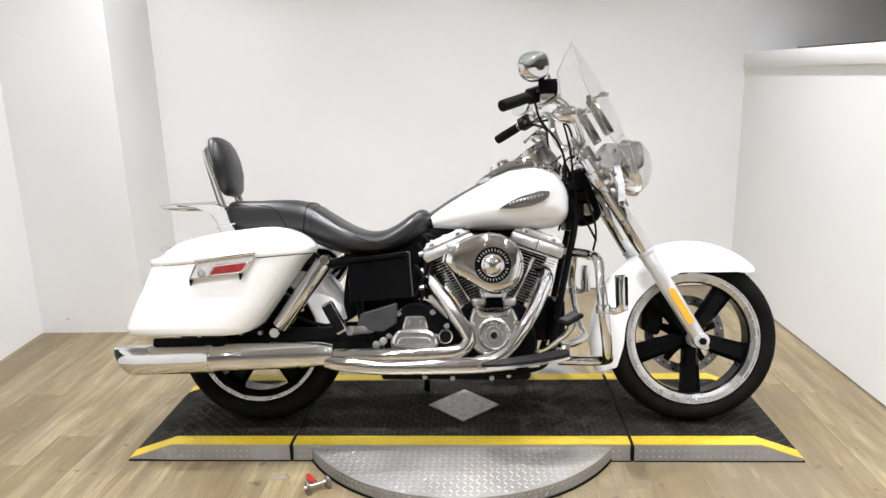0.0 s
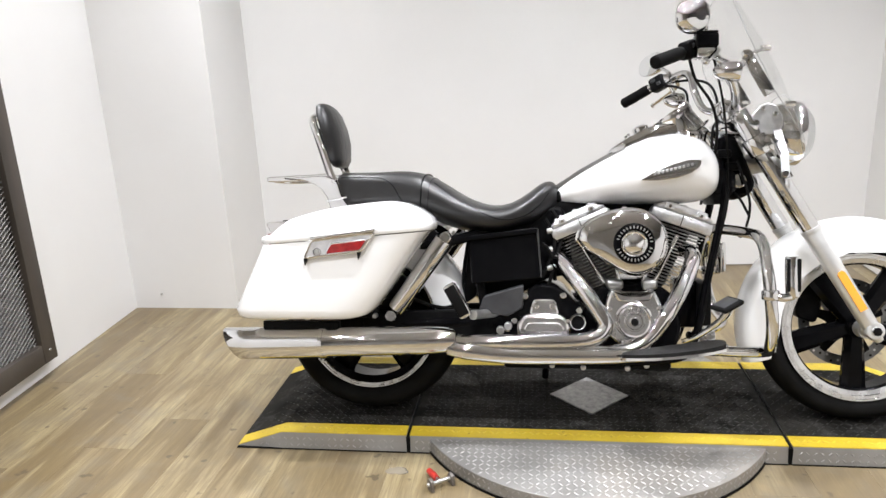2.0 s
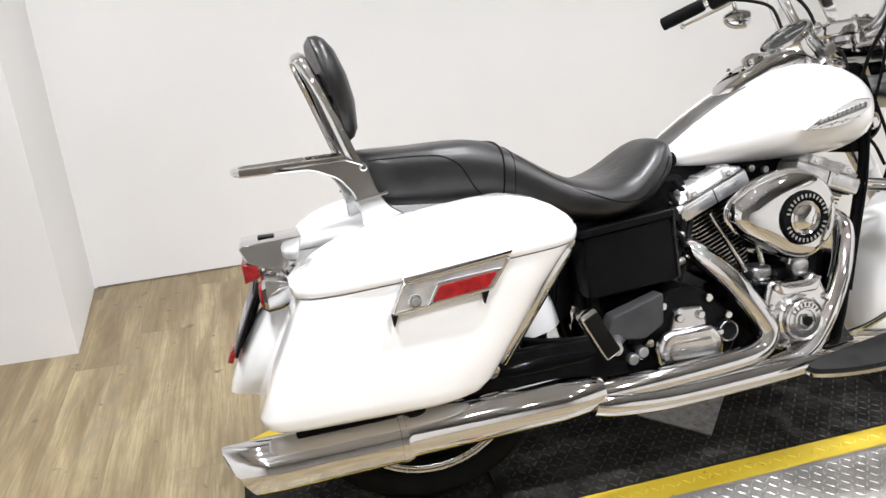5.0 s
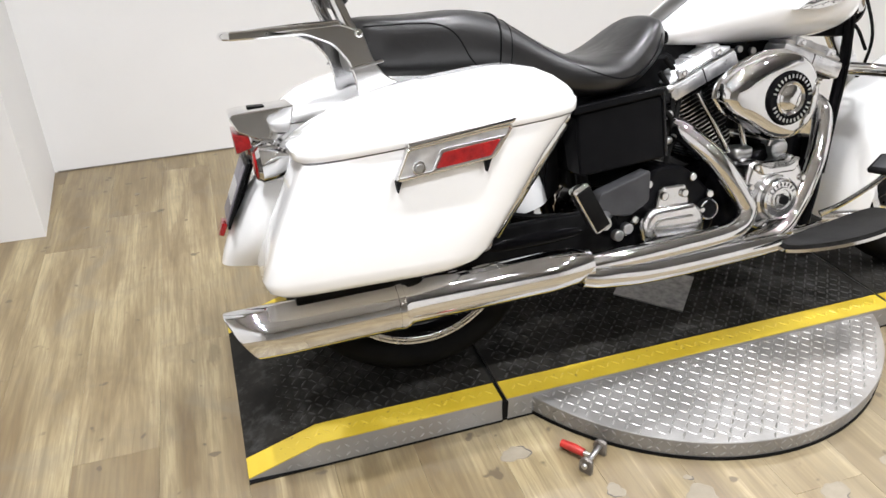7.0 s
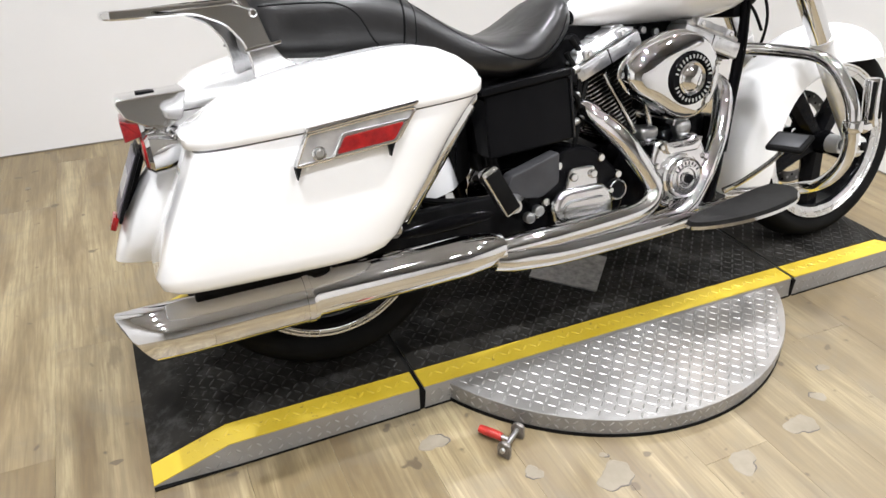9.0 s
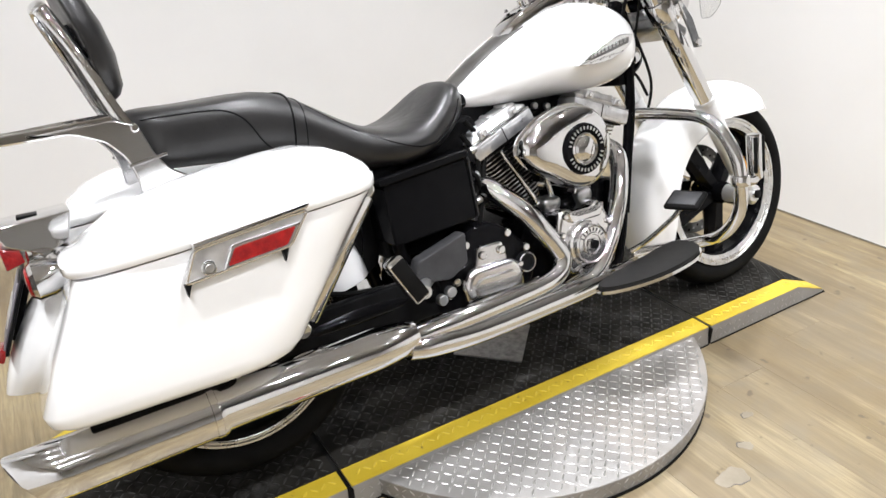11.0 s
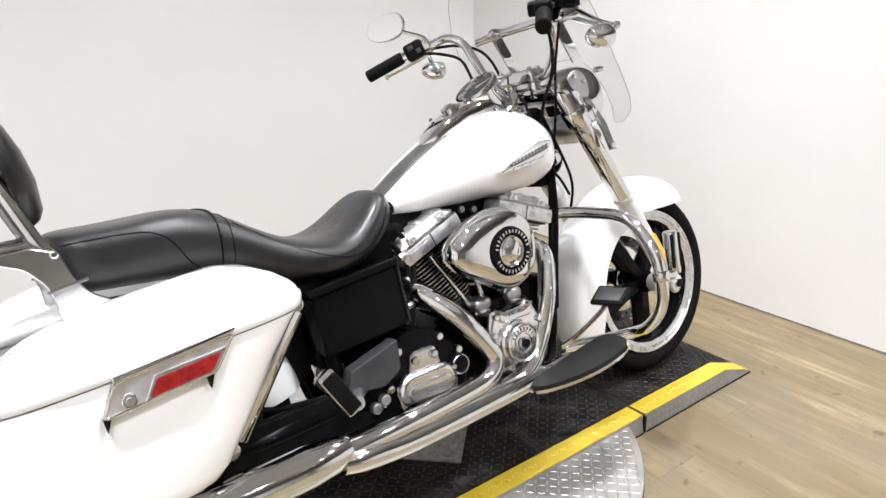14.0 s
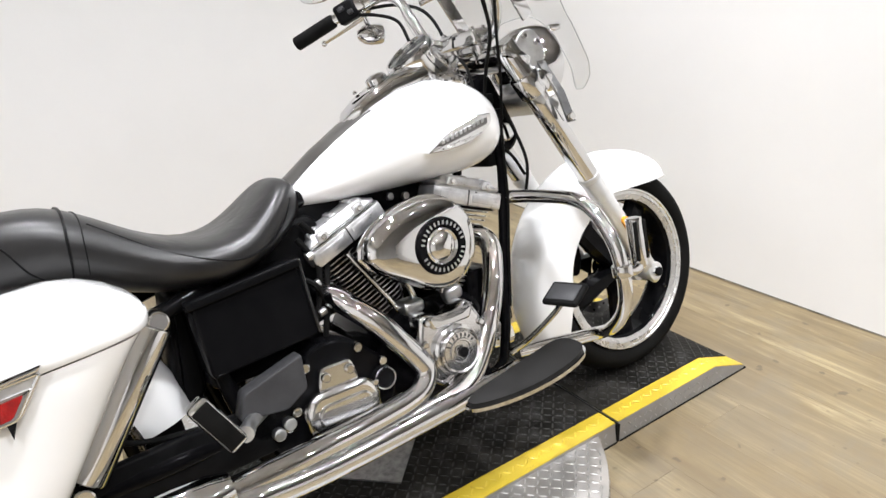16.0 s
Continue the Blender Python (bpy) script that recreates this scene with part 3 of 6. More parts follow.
part("pin", rod((-0.026, -0.056, 0.026), (-0.026, 0.05, 0.026), 0.007, bevel=0.0015), "casting", lever)

# ---- the motorcycle: built upright with u ahead of the rear contact, v to its left, w up; it leans on its stand ----
LEAN = 12.9
bike = tagged(new("motorcycle"), "white cruiser motorcycle with chrome engine, hard saddlebags and windshield", "motorcycle")
bike.matrix_world = pose(-0.743, 0.19, H + 0.0035, -LEAN)
WB = 1.585  # wheelbase


def wheel(name, u, w, rim_r, tyre_r, half, spokes, label, lip_w=0.03):
    """Cast wheel: tyre, rim, hub, five wide spokes."""
    c = (u, 0, w)
    hub = part(name, lathe([(-0.06, 0.012), (-0.06, 0.03), (-0.045, 0.036), (0.045, 0.036), (0.06, 0.03), (0.06, 0.012)], c, seg=32), "black", bike, label)
    prof = []
    rm, rr = (tyre_r + rim_r) / 2 - 0.006, (tyre_r - rim_r) / 2 + 0.006
    for a in np.linspace(-2.5, 2.5, 23):
        prof.append((half * math.sin(a) * (1.0 if abs(a) < 1.57 else 0.98), rm + rr * math.cos(a) * (1.0 if abs(a) < 1.57 else 1.0)))
    part("axle_spacer", lathe([(-0.1, 0.016), (-0.1, 0.026), (-0.08, 0.028), (-0.0605, 0.028), (-0.0605, 0.016)], c, seg=28, closed=True), "slider", hub, "silver axle spacer")
    part("valve_stem", rod((u + 0.16, -half * 0.75, w - 0.1), (u + 0.145, -half * 0.95, w - 0.088), 0.0045, seg=10), "satin", hub)
    part("tyre", lathe(prof, c, seg=96, closed=True), "rubber", hub)
    k = half * 0.82
    lip = [(-k, rim_r + 0.004), (-k - 0.004, rim_r), (-k - 0.002, rim_r - 0.006), (-k + 0.006, rim_r - 0.028), (-k + 0.016, rim_r - 0.036), (k - 0.016, rim_r - 0.036), (k - 0.006, rim_r - 0.028), (k + 0.002, rim_r - 0.006), (k + 0.004, rim_r), (k, rim_r + 0.004), (0, rim_r - 0.012)]
    barrel = part("rim", lathe(lip, c, seg=96, closed=True), "black", hub, "black rim with a machined lip")
    for s in (-1, 1):
        edge = [(s * (k + 0.0062), rim_r + 0.001), (s * (k + 0.006), rim_r - 0.004), (s * (k + 0.003), rim_r - 0.006), (s * (k + 0.0028), rim_r - lip_w * 0.5), (s * (k + 0.0005), rim_r - lip_w * 0.54), (s * (k - 0.004), rim_r - lip_w), (s * (k - 0.011), rim_r - lip_w * 0.95), (s * (k - 0.002), rim_r + 0.001)]
        part("rim_lip", lathe(edge, c, seg=96, closed=True), "alu", barrel, "machined aluminium lip")
    for i in range(5):
        a = 2 * math.pi * i / 5 + spokes
        rings = []
        for t in (i7 / 6 for i7 in range(7)):
            rad = 0.03 + t * (rim_r - 0.064)
            wide = 0.026 + 0.004 * math.sin(math.pi * t) + 0.012 * t * t
            thick = 0.03 - 0.012 * t
            d, e = Vector((math.cos(a), 0, math.sin(a))), Vector((-math.sin(a), 0, math.cos(a)))
            p = Vector(c) + d * rad
            rings.append([p + e * x * wide + Vector((0, y * thick, 0)) for x, y in ((-1, -0.35), (-0.55, -1), (0.55, -1), (1, -0.35), (1, 0.35), (0.55, 1), (-0.55, 1), (-1, 0.35))])
        part("spoke", loft(rings), "black", hub)
    return hub


fw = wheel("front_wheel", WB, 0.305, 0.235, 0.305, 0.058, radians(54), "black five-spoke cast front wheel")
wheel("rear_wheel", 0.0, 0.315, 0.232, 0.315, 0.078, radians(20), "black five-spoke cast rear wheel", 0.02)
disc_ob = part("brake_disc", lathe([(-0.0025, 0.112), (-0.0025, 0.147), (0.0025, 0.147), (0.0025, 0.112)], (WB, 0.066, 0.305), seg=72, closed=True), "disc", fw, "drilled steel brake disc")
for i in range(40):
    a = 2 * math.pi * i / 40
    p = Vector((WB + (0.122, 0.137, 0.13)[i % 3] * math.cos(a), 0.0632, 0.305 + (0.122, 0.137, 0.13)[i % 3] * math.sin(a)))
    part("disc_hole", rod(p, p - Vector((0, 0.0008, 0)), 0.0042, seg=8), "slider" if i % 2 else "satin", disc_ob)
for i in range(5):
    a = 2 * math.pi * i / 5 + 0.3
    d, e = Vector((math.cos(a), 0, math.sin(a))), Vector((-math.sin(a), 0, math.cos(a)))
    c0 = Vector((WB, 0.064, 0.305))
    arm = loft([[c0 + d * q + e * x * k + Vector((0, y * 0.003, 0)) for x, y in ((-1, -1), (1, -1), (1, 1), (-1, 1))] for q, k in ((0.03, 0.028), (0.07, 0.016), (0.112, 0.012), (0.118, 0.01))])
    part("disc_carrier", arm, "satin", disc_ob, "black disc carrier arm")
cal = prism(rounded([(WB - 0.165, 0.325), (WB - 0.10, 0.30), (WB - 0.08, 0.36), (WB - 0.10, 0.44), (WB - 0.155, 0.44)], 0.02), 0.04, 0.11, 0.006)
part("brake_caliper", cal, "satin", fw, "black brake caliper")


# Front fender: a deep arc with a flared skirt.
def fender(name, cu, cw, r0, wide, a0, a1, skirt, label, tail=0.0, nose=0.0):
    rings = []
    n = 40
    for i in range(n + 1):
        a = radians(a0 + (a1 - a0) * i / n)
        sk = skirt(i / n)
        half = wide * (1.0 if i / n >= nose else 0.3 + 0.7 * math.sqrt(1 - (1 - i / n / nose) ** 2))
        if tail:  # the rear lip is drawn in at its corners
            half *= math.sqrt(1 - 0.7 * max(0.0, (i / n - 0.9) / 0.1) ** 2)
        r = r0 + tail * max(0.0, (i / n - 0.5) * 2) ** 1.6
        sec = []
        for t in np.linspace(-1, 1, 21):
            b = t * math.pi / 2
            v = half * math.copysign(abs(math.sin(b)) ** 0.75, b)
            rad = r - 0.075 * (1 - math.cos(b) ** 0.9) if abs(t) < 1 else r - 0.075
            sec.append((v, max(rad, min(r - 0.006, sk))))
        outer = [(-half, sk)] + sec + [(half, sk)]
        rings.append([(cu + q * math.cos(a), v, cw + q * math.sin(a)) for v, q in outer])
    bm = loft(rings, caps=False, closed=False)
    bmesh.ops.solidify(bm, geom=list(bm.faces), thickness=0.004)
    return part(name, bm, "paint", bike, label, 50)


def front_skirt(t):
    a = radians(45 + t * 155)
    return 0.24 / math.sin(a) if a < radians(100) else 0.238 + 0.045 * max(0.0, (t - 0.85) / 0.15) ** 2


fender("front_fender", WB - 0.012, 0.305, 0.352, 0.088, 45, 200, front_skirt, "white painted full front fender", 0.0, 0.16)
fender("rear_fender", 0.0, 0.315, 0.348, 0.1, 12, 177, lambda t: 0.235 if t < 0.7 else 0.235 + 0.25 * (t - 0.7), "white painted rear fender", 0.078)

# Fork: chrome upper tubes, silver lower legs.
FA, FB = Vector((1.195, 0, 0.965)), Vector((WB, 0, 0.312))
fdir = (FB - FA).normalized()
for side in (-1, 1):
    off = Vector((0, side * 0.137, 0))
    pa, pb = FA + off, FB + off
    mid = pa.lerp(pb, 0.53)
    leg = part("fork_leg", rod(mid, pb + fdir * 0.012, 0.0285, 0.024, 24, bevel=0.004), "slider", bike, "silver lower fork leg")
    part("fork_tube", rod(pa - fdir * 0.02, mid, 0.0285, 0.0285, 24, bevel=0.003), "chrome", leg, "chrome fork cover")
    part("leg_cap", rod(pb + fdir * 0.01, pb + fdir * 0.04, 0.02, 0.013, bevel=0.004), "slider", leg)
    part("leg_seal", rod(mid - fdir * 0.006, mid + fdir * 0.008, 0.031, bevel=0.002), "slider", leg)
    foot = rod(FB + off + Vector((0, -0.024 * side, 0)), FB + off + Vector((0, 0.024 * side, 0)), 0.027, bevel=0.004)
    rod(FB + off - Vector((0, -0.02 * side, 0)), FB + off + Vector((0, 0.03 * side, 0)), 0.013, bm=foot, bevel=0.002)
    part("axle_clamp", foot, "slider", leg)
    part("axle_nut", rod(FB + off + Vector((0, 0.02 * side, 0)), FB + off + Vector((0, 0.037 * side, 0)), 0.0135, seg=6, bevel=0.0015), "satin", leg)
    nrm = Vector((-fdir.z, 0, fdir.x))
    c = pa.lerp(pb, 0.812) + Vector((0, side * 0.0265, 0))
    bm = bmesh.new()
    vs = [bm.verts.new(c + fdir * x * 0.068 + nrm * y * 0.0115) for x, y in ((-1, -0.5), (-0.9, -1), (1, -1), (1, 1), (-0.9, 1), (-1, 0.5))]
    f = bm.faces.new(vs)
    ext = bmesh.ops.extrude_face_region(bm, geom=[f])
    bmesh.ops.translate(bm, vec=(0, side * 0.007, 0), verts=[g for g in ext["geom"] if isinstance(g, bmesh.types.BMVert)])
    part("side_reflector", bm, "amber", leg, "amber side reflector")
for t, wide in ((0.02, 0.165), (0.2, 0.165)):
    p = FA.lerp(FB, t)
    bm = box((-0.035, -wide, -0.016), (0.045, wide, 0.016), 0.01)
    part("fork_clamp", moved(bm, Matrix.Translation(p) @ pose(0, 0, 0, 0, 31, 0)), "chrome" if t < 0.1 else "casting", bike)
part("steering_neck", rod((1.115, 0, 0.93), (1.19, 0, 0.76), 0.036, bevel=0.004), "black", bike)

# Fuel tank: teardrop, swept through cross-sections.
TANK = [(0.612, 0.024, 0.714, 0.737), (0.65, 0.068, 0.710, 0.768), (0.72, 0.115, 0.705, 0.815), (0.80, 0.152, 0.702, 0.859), (0.88, 0.176, 0.700, 0.898), (0.96, 0.188, 0.700, 0.926), (1.03, 0.190, 0.701, 0.938), (1.085, 0.182, 0.705, 0.922), (1.122, 0.158, 0.718, 0.888), (1.140, 0.115, 0.74, 0.848), (1.144, 0.05, 0.765, 0.81)]
tank = part("fuel_tank", loft([ring(u, a * 1.07, lo, hi, 40, 2.35) for u, a, lo, hi in TANK]), "paint", bike, "glossy white teardrop fuel tank", 60)
tank.modifiers.new("smooth", "SUBSURF").levels = 1
tank.modifiers["smooth"].render_levels = 1

# Saddle.
SEAT = [(-0.108, 0.07, 0.722, 0.806), (-0.102, 0.094, 0.714, 0.82), (-0.085, 0.116, 0.707, 0.826), (-0.045, 0.128, 0.702, 0.826), (0.0, 0.133, 0.70, 0.824), (0.08, 0.138, 0.694, 0.827), (0.15, 0.141, 0.686, 0.829), (0.205, 0.143, 0.668, 0.816), (0.26, 0.143, 0.642, 0.784), (0.32, 0.153, 0.622, 0.742), (0.39, 0.167, 0.610, 0.710), (0.46, 0.168, 0.612, 0.702), (0.52, 0.154, 0.624, 0.728), (0.57, 0.130, 0.648, 0.768), (0.602, 0.108, 0.668, 0.788), (0.628, 0.088, 0.69, 0.785), (0.645, 0.058, 0.708, 0.762)]


def seat_power(u):
    """The pillion is boxier than the rider's bucket."""
    return 2.7 + 1.5 * min(1.0, max(0.0, (0.2 - u) / 0.12))


seat = part("seat", loft([ring(u, a, lo, hi, 40, seat_power(u)) for u, a, lo, hi in SEAT]), "leather", bike, "stitched black leather two-up seat", 60)
seat.modifiers.new("smooth", "SUBSURF").levels = 1
seat.modifiers["smooth"].render_levels = 1

# Saddlebags: wedge-shaped hard cases, lid, latch with a red reflector.
def bag_ring(w, u0, u1, half, v, n=36, rear=5.0, front=4.0, slant=0.0):
    """A level section; the rear and the front corners have their own roundness."""
    out = []
    for a in np.linspace(0, 2 * math.pi, n, endpoint=False):
        c, s = math.cos(a), math.sin(a)
        power = front if c > 0 else rear
        x, y = math.copysign(abs(c) ** (2 / power), c), math.copysign(abs(s) ** (2 / power), s)
        out.append(((u0 + u1) / 2 + (u1 - u0) / 2 * x, v + half * y, w + slant * ((u0 + u1) / 2 + (u1 - u0) / 2 * x)))
    return out


for side in (-1, 1):
    vc = side * 0.275
    rings = []
    for w, u0, u1, h, tilt in [(0.363, -0.31, -0.005, 0.08, 0.0), (0.366, -0.336, 0.03, 0.1, 0.0), (0.376, -0.352, 0.058, 0.108, 0.0), (0.395, -0.357, 0.08, 0.1115, 0.0), (0.47, -0.322, 0.137, 0.1145, 0.2), (0.54, -0.288, 0.195, 0.1165, 0.6), (0.575, -0.273, 0.226, 0.117, 0.9), (0.594, -0.265, 0.248, 0.117, 1.0)]:
        rings.append([(u, v, w + tilt * 0.075 * (u + 0.24)) for u, v, w in bag_ring(w, u0, u1, h, vc, 56, 7.5, 4.3 if w < 0.56 else 5.6)])
    bag = part("saddlebag", loft(rings), "paint", bike, "white painted hard saddlebag", 50)
    lid_rings = []
    # A flat rim, a narrow step at the rear corner, then the dome; its front stays full and its rear falls away.
    for h, hu0, hu1, hh, fall in ((0.0, 0.0, 0.0, 0.0, 0), (0.004, 0.004, 0.003, 0.003, 0), (0.018, 0.004, 0.004, 0.003, 0), (0.024, -0.004, 0.003, 0.0, 0), (0.0265, -0.022, 0.0, -0.006, 0), (0.034, -0.034, -0.002, -0.008, 0), (0.046, -0.048, -0.012, -0.011, 0), (0.068, -0.085, -0.04, -0.02, 0), (0.085, -0.135, -0.075, -0.038, 0.02), (0.096, -0.19, -0.115, -0.062, 0.03), (0.1, -0.245, -0.16, -0.09, 0.03)):
        u0, u1, half = -0.274 - hu0, 0.260 + hu1, 0.121 + hh
        ringp = []
        for a in np.linspace(0, 2 * math.pi, 64, endpoint=False):
            c, s = math.cos(a), math.sin(a)
            x, y = math.copysign(abs(c) ** (2 / 5.0), c), math.copysign(abs(s) ** (2 / 4.0), s)
            u = (u0 + u1) / 2 + (u1 - u0) / 2 * x
            ringp.append((u, vc + half * y, 0.597 + 0.075 * (u + 0.24) + h + fall * (u - 0.1)))
        lid_rings.append(ringp)
    part("lid", loft(lid_rings), "paint", bag, "white painted lid", 50)
    out = side * 1.0
    vo = vc + side * 0.1185
    latch = part("latch", prism(rounded([(-0.117, 0.553), (0.064, 0.574), (0.104, 0.63), (0.06, 0.627), (-0.092, 0.608)], 0.008), min(vo - side * 0.01, vo + side * 0.012), max(vo - side * 0.01, vo + side * 0.012), 0.003), "brushed", bag, "polished latch plate")
    rim_pts = [(u, vo + side * 0.012, w) for u, w in rounded([(-0.115, 0.555), (0.063, 0.576), (0.101, 0.628), (0.06, 0.625), (-0.091, 0.606)], 0.008)]
    part("latch_rim", tube(rim_pts + rim_pts[:1], 0.0032, 8, 1), "chrome", latch)
    part("latch_bar", prism(rounded([(-0.094, 0.608), (0.1, 0.632), (0.106, 0.641), (-0.094, 0.618)], 0.003), min(vo, vo + side * 0.022), max(vo, vo + side * 0.022), 0.003), "chrome", latch)
    part("reflector_rim", prism(rounded([(-0.056, 0.561), (0.061, 0.573), (0.088, 0.612), (-0.034, 0.601)], 0.006), min(vo + side * 0.008, vo + side * 0.0155), max(vo + side * 0.008, vo + side * 0.0155), 0.003), "chrome", latch)
    part("reflector", prism(rounded([(-0.046, 0.568), (0.056, 0.579), (0.076, 0.607), (-0.03, 0.595)], 0.005), min(vo + side * 0.012, vo + side * 0.018), max(vo + side * 0.012, vo + side * 0.018), 0.0006), "redlens", latch, "red reflector", 20)
    part("lock_ring", lathe([(0.0, 0.0125), (side * 0.003, 0.012), (side * 0.004, 0.0105), (0.0, 0.009)], (-0.075, vo + side * 0.0118, 0.573), (0, 1, 0), 24, closed=True), "chrome", latch)
    part("lock", rod((-0.075, vo + side * 0.01, 0.573), (-0.075, vo + side * 0.018, 0.573), 0.0075, bevel=0.002), "casting", latch)
    for u, w in ((-0.112, 0.55), (0.052, 0.567)):
        part("latch_foot", prism([(u - 0.005, w + 0.004), (u + 0.007, w + 0.006), (u - 0.002, w - 0.017)], min(vo, vo + side * 0.014), max(vo, vo + side * 0.014), 0.001), "satin", latch)

# Muffler and pipes.
def slash(ob):
    """Cuts the muffler's end on the slant: the top reaches further back."""
    for v in ob.data.vertices:
        if v.co.x < -0.2:
            v.co.x -= 0.062 * (-0.2 - v.co.x) / 0.18 * max(0.0, (v.co.z - 0.217) / 0.105)
    return ob


MUF = (-0.372, -0.272, 0.268)
muf = slash(part("muffler", lathe([(0.012, 0.0465), (0.0, 0.047), (-0.003, 0.0495), (0.0, 0.0515), (0.05, 0.0515), (0.258, 0.0505), (0.264, 0.0515), (0.282, 0.0515), (0.288, 0.0465), (0.6, 0.045), (0.66, 0.040), (0.697, 0.030)], MUF, (1, 0, 0.032), 56), "chrome", bike, "long chrome muffler with a slash-cut tip", 40))
slash(part("muffler_bore", lathe([(0.0135, 0.0463), (0.014, 0.03), (0.0142, 0.004)], MUF, (1, 0, 0.032), 40), "satin", muf, "dark muffler opening"))
part("exhaust_pipe", tube([(0.64, -0.07, 0.54), (0.643, -0.12, 0.528), (0.665, -0.155, 0.503), (0.702, -0.185, 0.46), (0.74, -0.2, 0.405), (0.772, -0.208, 0.355), (0.782, -0.212, 0.325), (0.755, -0.22, 0.294), (0.68, -0.232, 0.281), (0.48, -0.256, 0.28), (0.29, -0.27, 0.281)], 0.0255, 24), "chrome", bike, "chrome rear exhaust header")
part("exhaust_pipe", tube([(1.0, -0.05, 0.562), (1.04, -0.09, 0.556), (1.058, -0.122, 0.54), (1.046, -0.152, 0.505), (1.01, -0.18, 0.43), (0.968, -0.196, 0.362), (0.925, -0.206, 0.302), (0.875, -0.218, 0.264), (0.80, -0.224, 0.248), (0.6, -0.243, 0.247), (0.4, -0.263, 0.258), (0.29, -0.27, 0.272)], 0.0242, 24), "chrome", bike, "chrome front exhaust header")
part("heat_shield", tube([(1.02, -0.226, 0.252), (0.8, -0.238, 0.240), (0.5, -0.264, 0.242), (0.36, -0.28, 0.257), (0.3, -0.283, 0.268)], [0.018, 0.025, 0.027, 0.027, 0.024], 20), "chrome", bike, "polished heat shield")

# Engine: crankcase, two finned cylinders, rocker boxes.
case = prism(rounded([(0.72, 0.22), (1.0, 0.22), (1.03, 0.30), (1.0, 0.42), (0.93, 0.46), (0.82, 0.46), (0.74, 0.42), (0.70, 0.32)], 0.04), -0.13, 0.14, 0.012)
part("crankcase", case, "black", bike, "black engine crankcase")


def cylinder(foot, lean, name):
    base = Matrix.Translation(foot) @ pose(0, 0, 0, 0, lean, 0)
    axis = base.to_3x3() @ Vector((0, 0, 1))
    cyl = part(name, moved(rod((0, 0, 0), (0, 0, 0.21), 0.034, 0.06, seg=32), base), "satin", bike, "black finned cylinder")
    for k in range(18):
        z = 0.03 + k * 0.0107
        half = 0.038 + 0.27 * z
        fin = box((-half, -0.1, z), (half, 0.1, z + 0.003), 0.0)
        vert = [e for e in fin.edges if abs(e.verts[0].co.z - e.verts[1].co.z) > 0.001]
        bmesh.ops.bevel(fin, geom=vert, offset=0.03, segments=4, profile=0.5, affect="EDGES")
        ob = part("fin", moved(fin, base), "fin", cyl)
        ob.data.materials.append(M["machined"])
        for f in ob.data.polygons:
            f.material_index = 1 if abs(f.normal.dot(axis)) < 0.5 else 0
    part("rocker_base", moved(box((-0.088, -0.112, 0.2165), (0.088, 0.106, 0.2205), 0.001), base), "satin", cyl)
    rb = part("rocker_box", moved(box((-0.097, -0.127, 0.2205), (0.097, 0.12, 0.258), 0.006, 2), base), "brushed", cyl, "brushed alloy rocker box")
    cov = box((-0.092, -0.122, 0.2592), (0.092, 0.115, 0.287), 0.009, 3)
    for v in cov.verts:
        if v.co.z > 0.27:
            v.co.x *= 0.8
            v.co.y *= 0.93
    part("rocker_cap", moved(cov, base), "brushed", cyl)
    part("rocker_seam", moved(box((-0.0945, -0.1245, 0.2572), (0.0945, 0.1175, 0.26), 0.0), base), "casting", rb)
    part("rocker_groove", moved(box((-0.0014, -0.1276, 0.222), (0.0014, -0.12, 0.257), 0.0), base), "satin", rb)
    for x in (-0.05, 0.05):
        boss = prism(rounded([(x - 0.016, 0.262), (x + 0.016, 0.262), (x + 0.011, 0.283), (x - 0.011, 0.283)], 0.005), -0.127, -0.11, 0.003)
        part("bolt_boss", moved(boss, base), "brushed", rb)
        part("bolt", moved(rod((x, -0.126, 0.272), (x, -0.131, 0.272), 0.006, seg=12, bevel=0.0015), base), "chrome", rb)
    for x in (-0.045, 0.045):
        part("face_panel", moved(box((x - 0.034, -0.1285, 0.2285), (x + 0.034, -0.12, 0.25), 0.003, 2), base), "brushed", rb)
    for x in (-0.05, 0.0, 0.05):
        part("cap_rib", moved(box((x - 0.007, -0.1, 0.284), (x + 0.007, 0.095, 0.291), 0.003), base), "brushed", cyl)
    return cyl


cylinder((0.803, 0.0, 0.421), -22.5, "cylinder")
cylinder((0.945, 0.0, 0.424), 19.5, "cylinder")
part("motor_mount", box((0.60, -0.06, 0.66), (1.03, 0.06, 0.716), 0.01), "satin", bike, "black motor mount under the tank")
for u, w in ((0.80, 0.685), (0.855, 0.69), (0.895, 0.683)):
    part("mount_bolt", rod((u, -0.055, w), (u, -0.07, w), 0.009, seg=12, bevel=0.002), "casting", bike)

# Cam cover and its round plate.
cam_cover = part("cam_cover", prism(rounded([(0.778, 0.385), (0.80, 0.447), (0.85, 0.43), (0.88, 0.43), (0.925, 0.448), (0.96, 0.385), (0.935, 0.30), (0.905, 0.265), (0.825, 0.265), (0.79, 0.30)], 0.025), -0.205, -0.12, 0.012, 3), "polished", bike, "polished cam cover")
pc = lathe([(0.0, 0.05), (-0.012, 0.05), (-0.016, 0.047), (-0.013, 0.043), (-0.013, 0.031), (-0.017, 0.029), (-0.017, 0.025), (-0.013, 0.023), (-0.013, 0.015), (-0.018, 0.013), (-0.018, 0.006)], (0.868, -0.217, 0.345), (0, 1, 0), 40)
part("timer_cover", pc, "polished", cam_cover, "machined round timer cover")
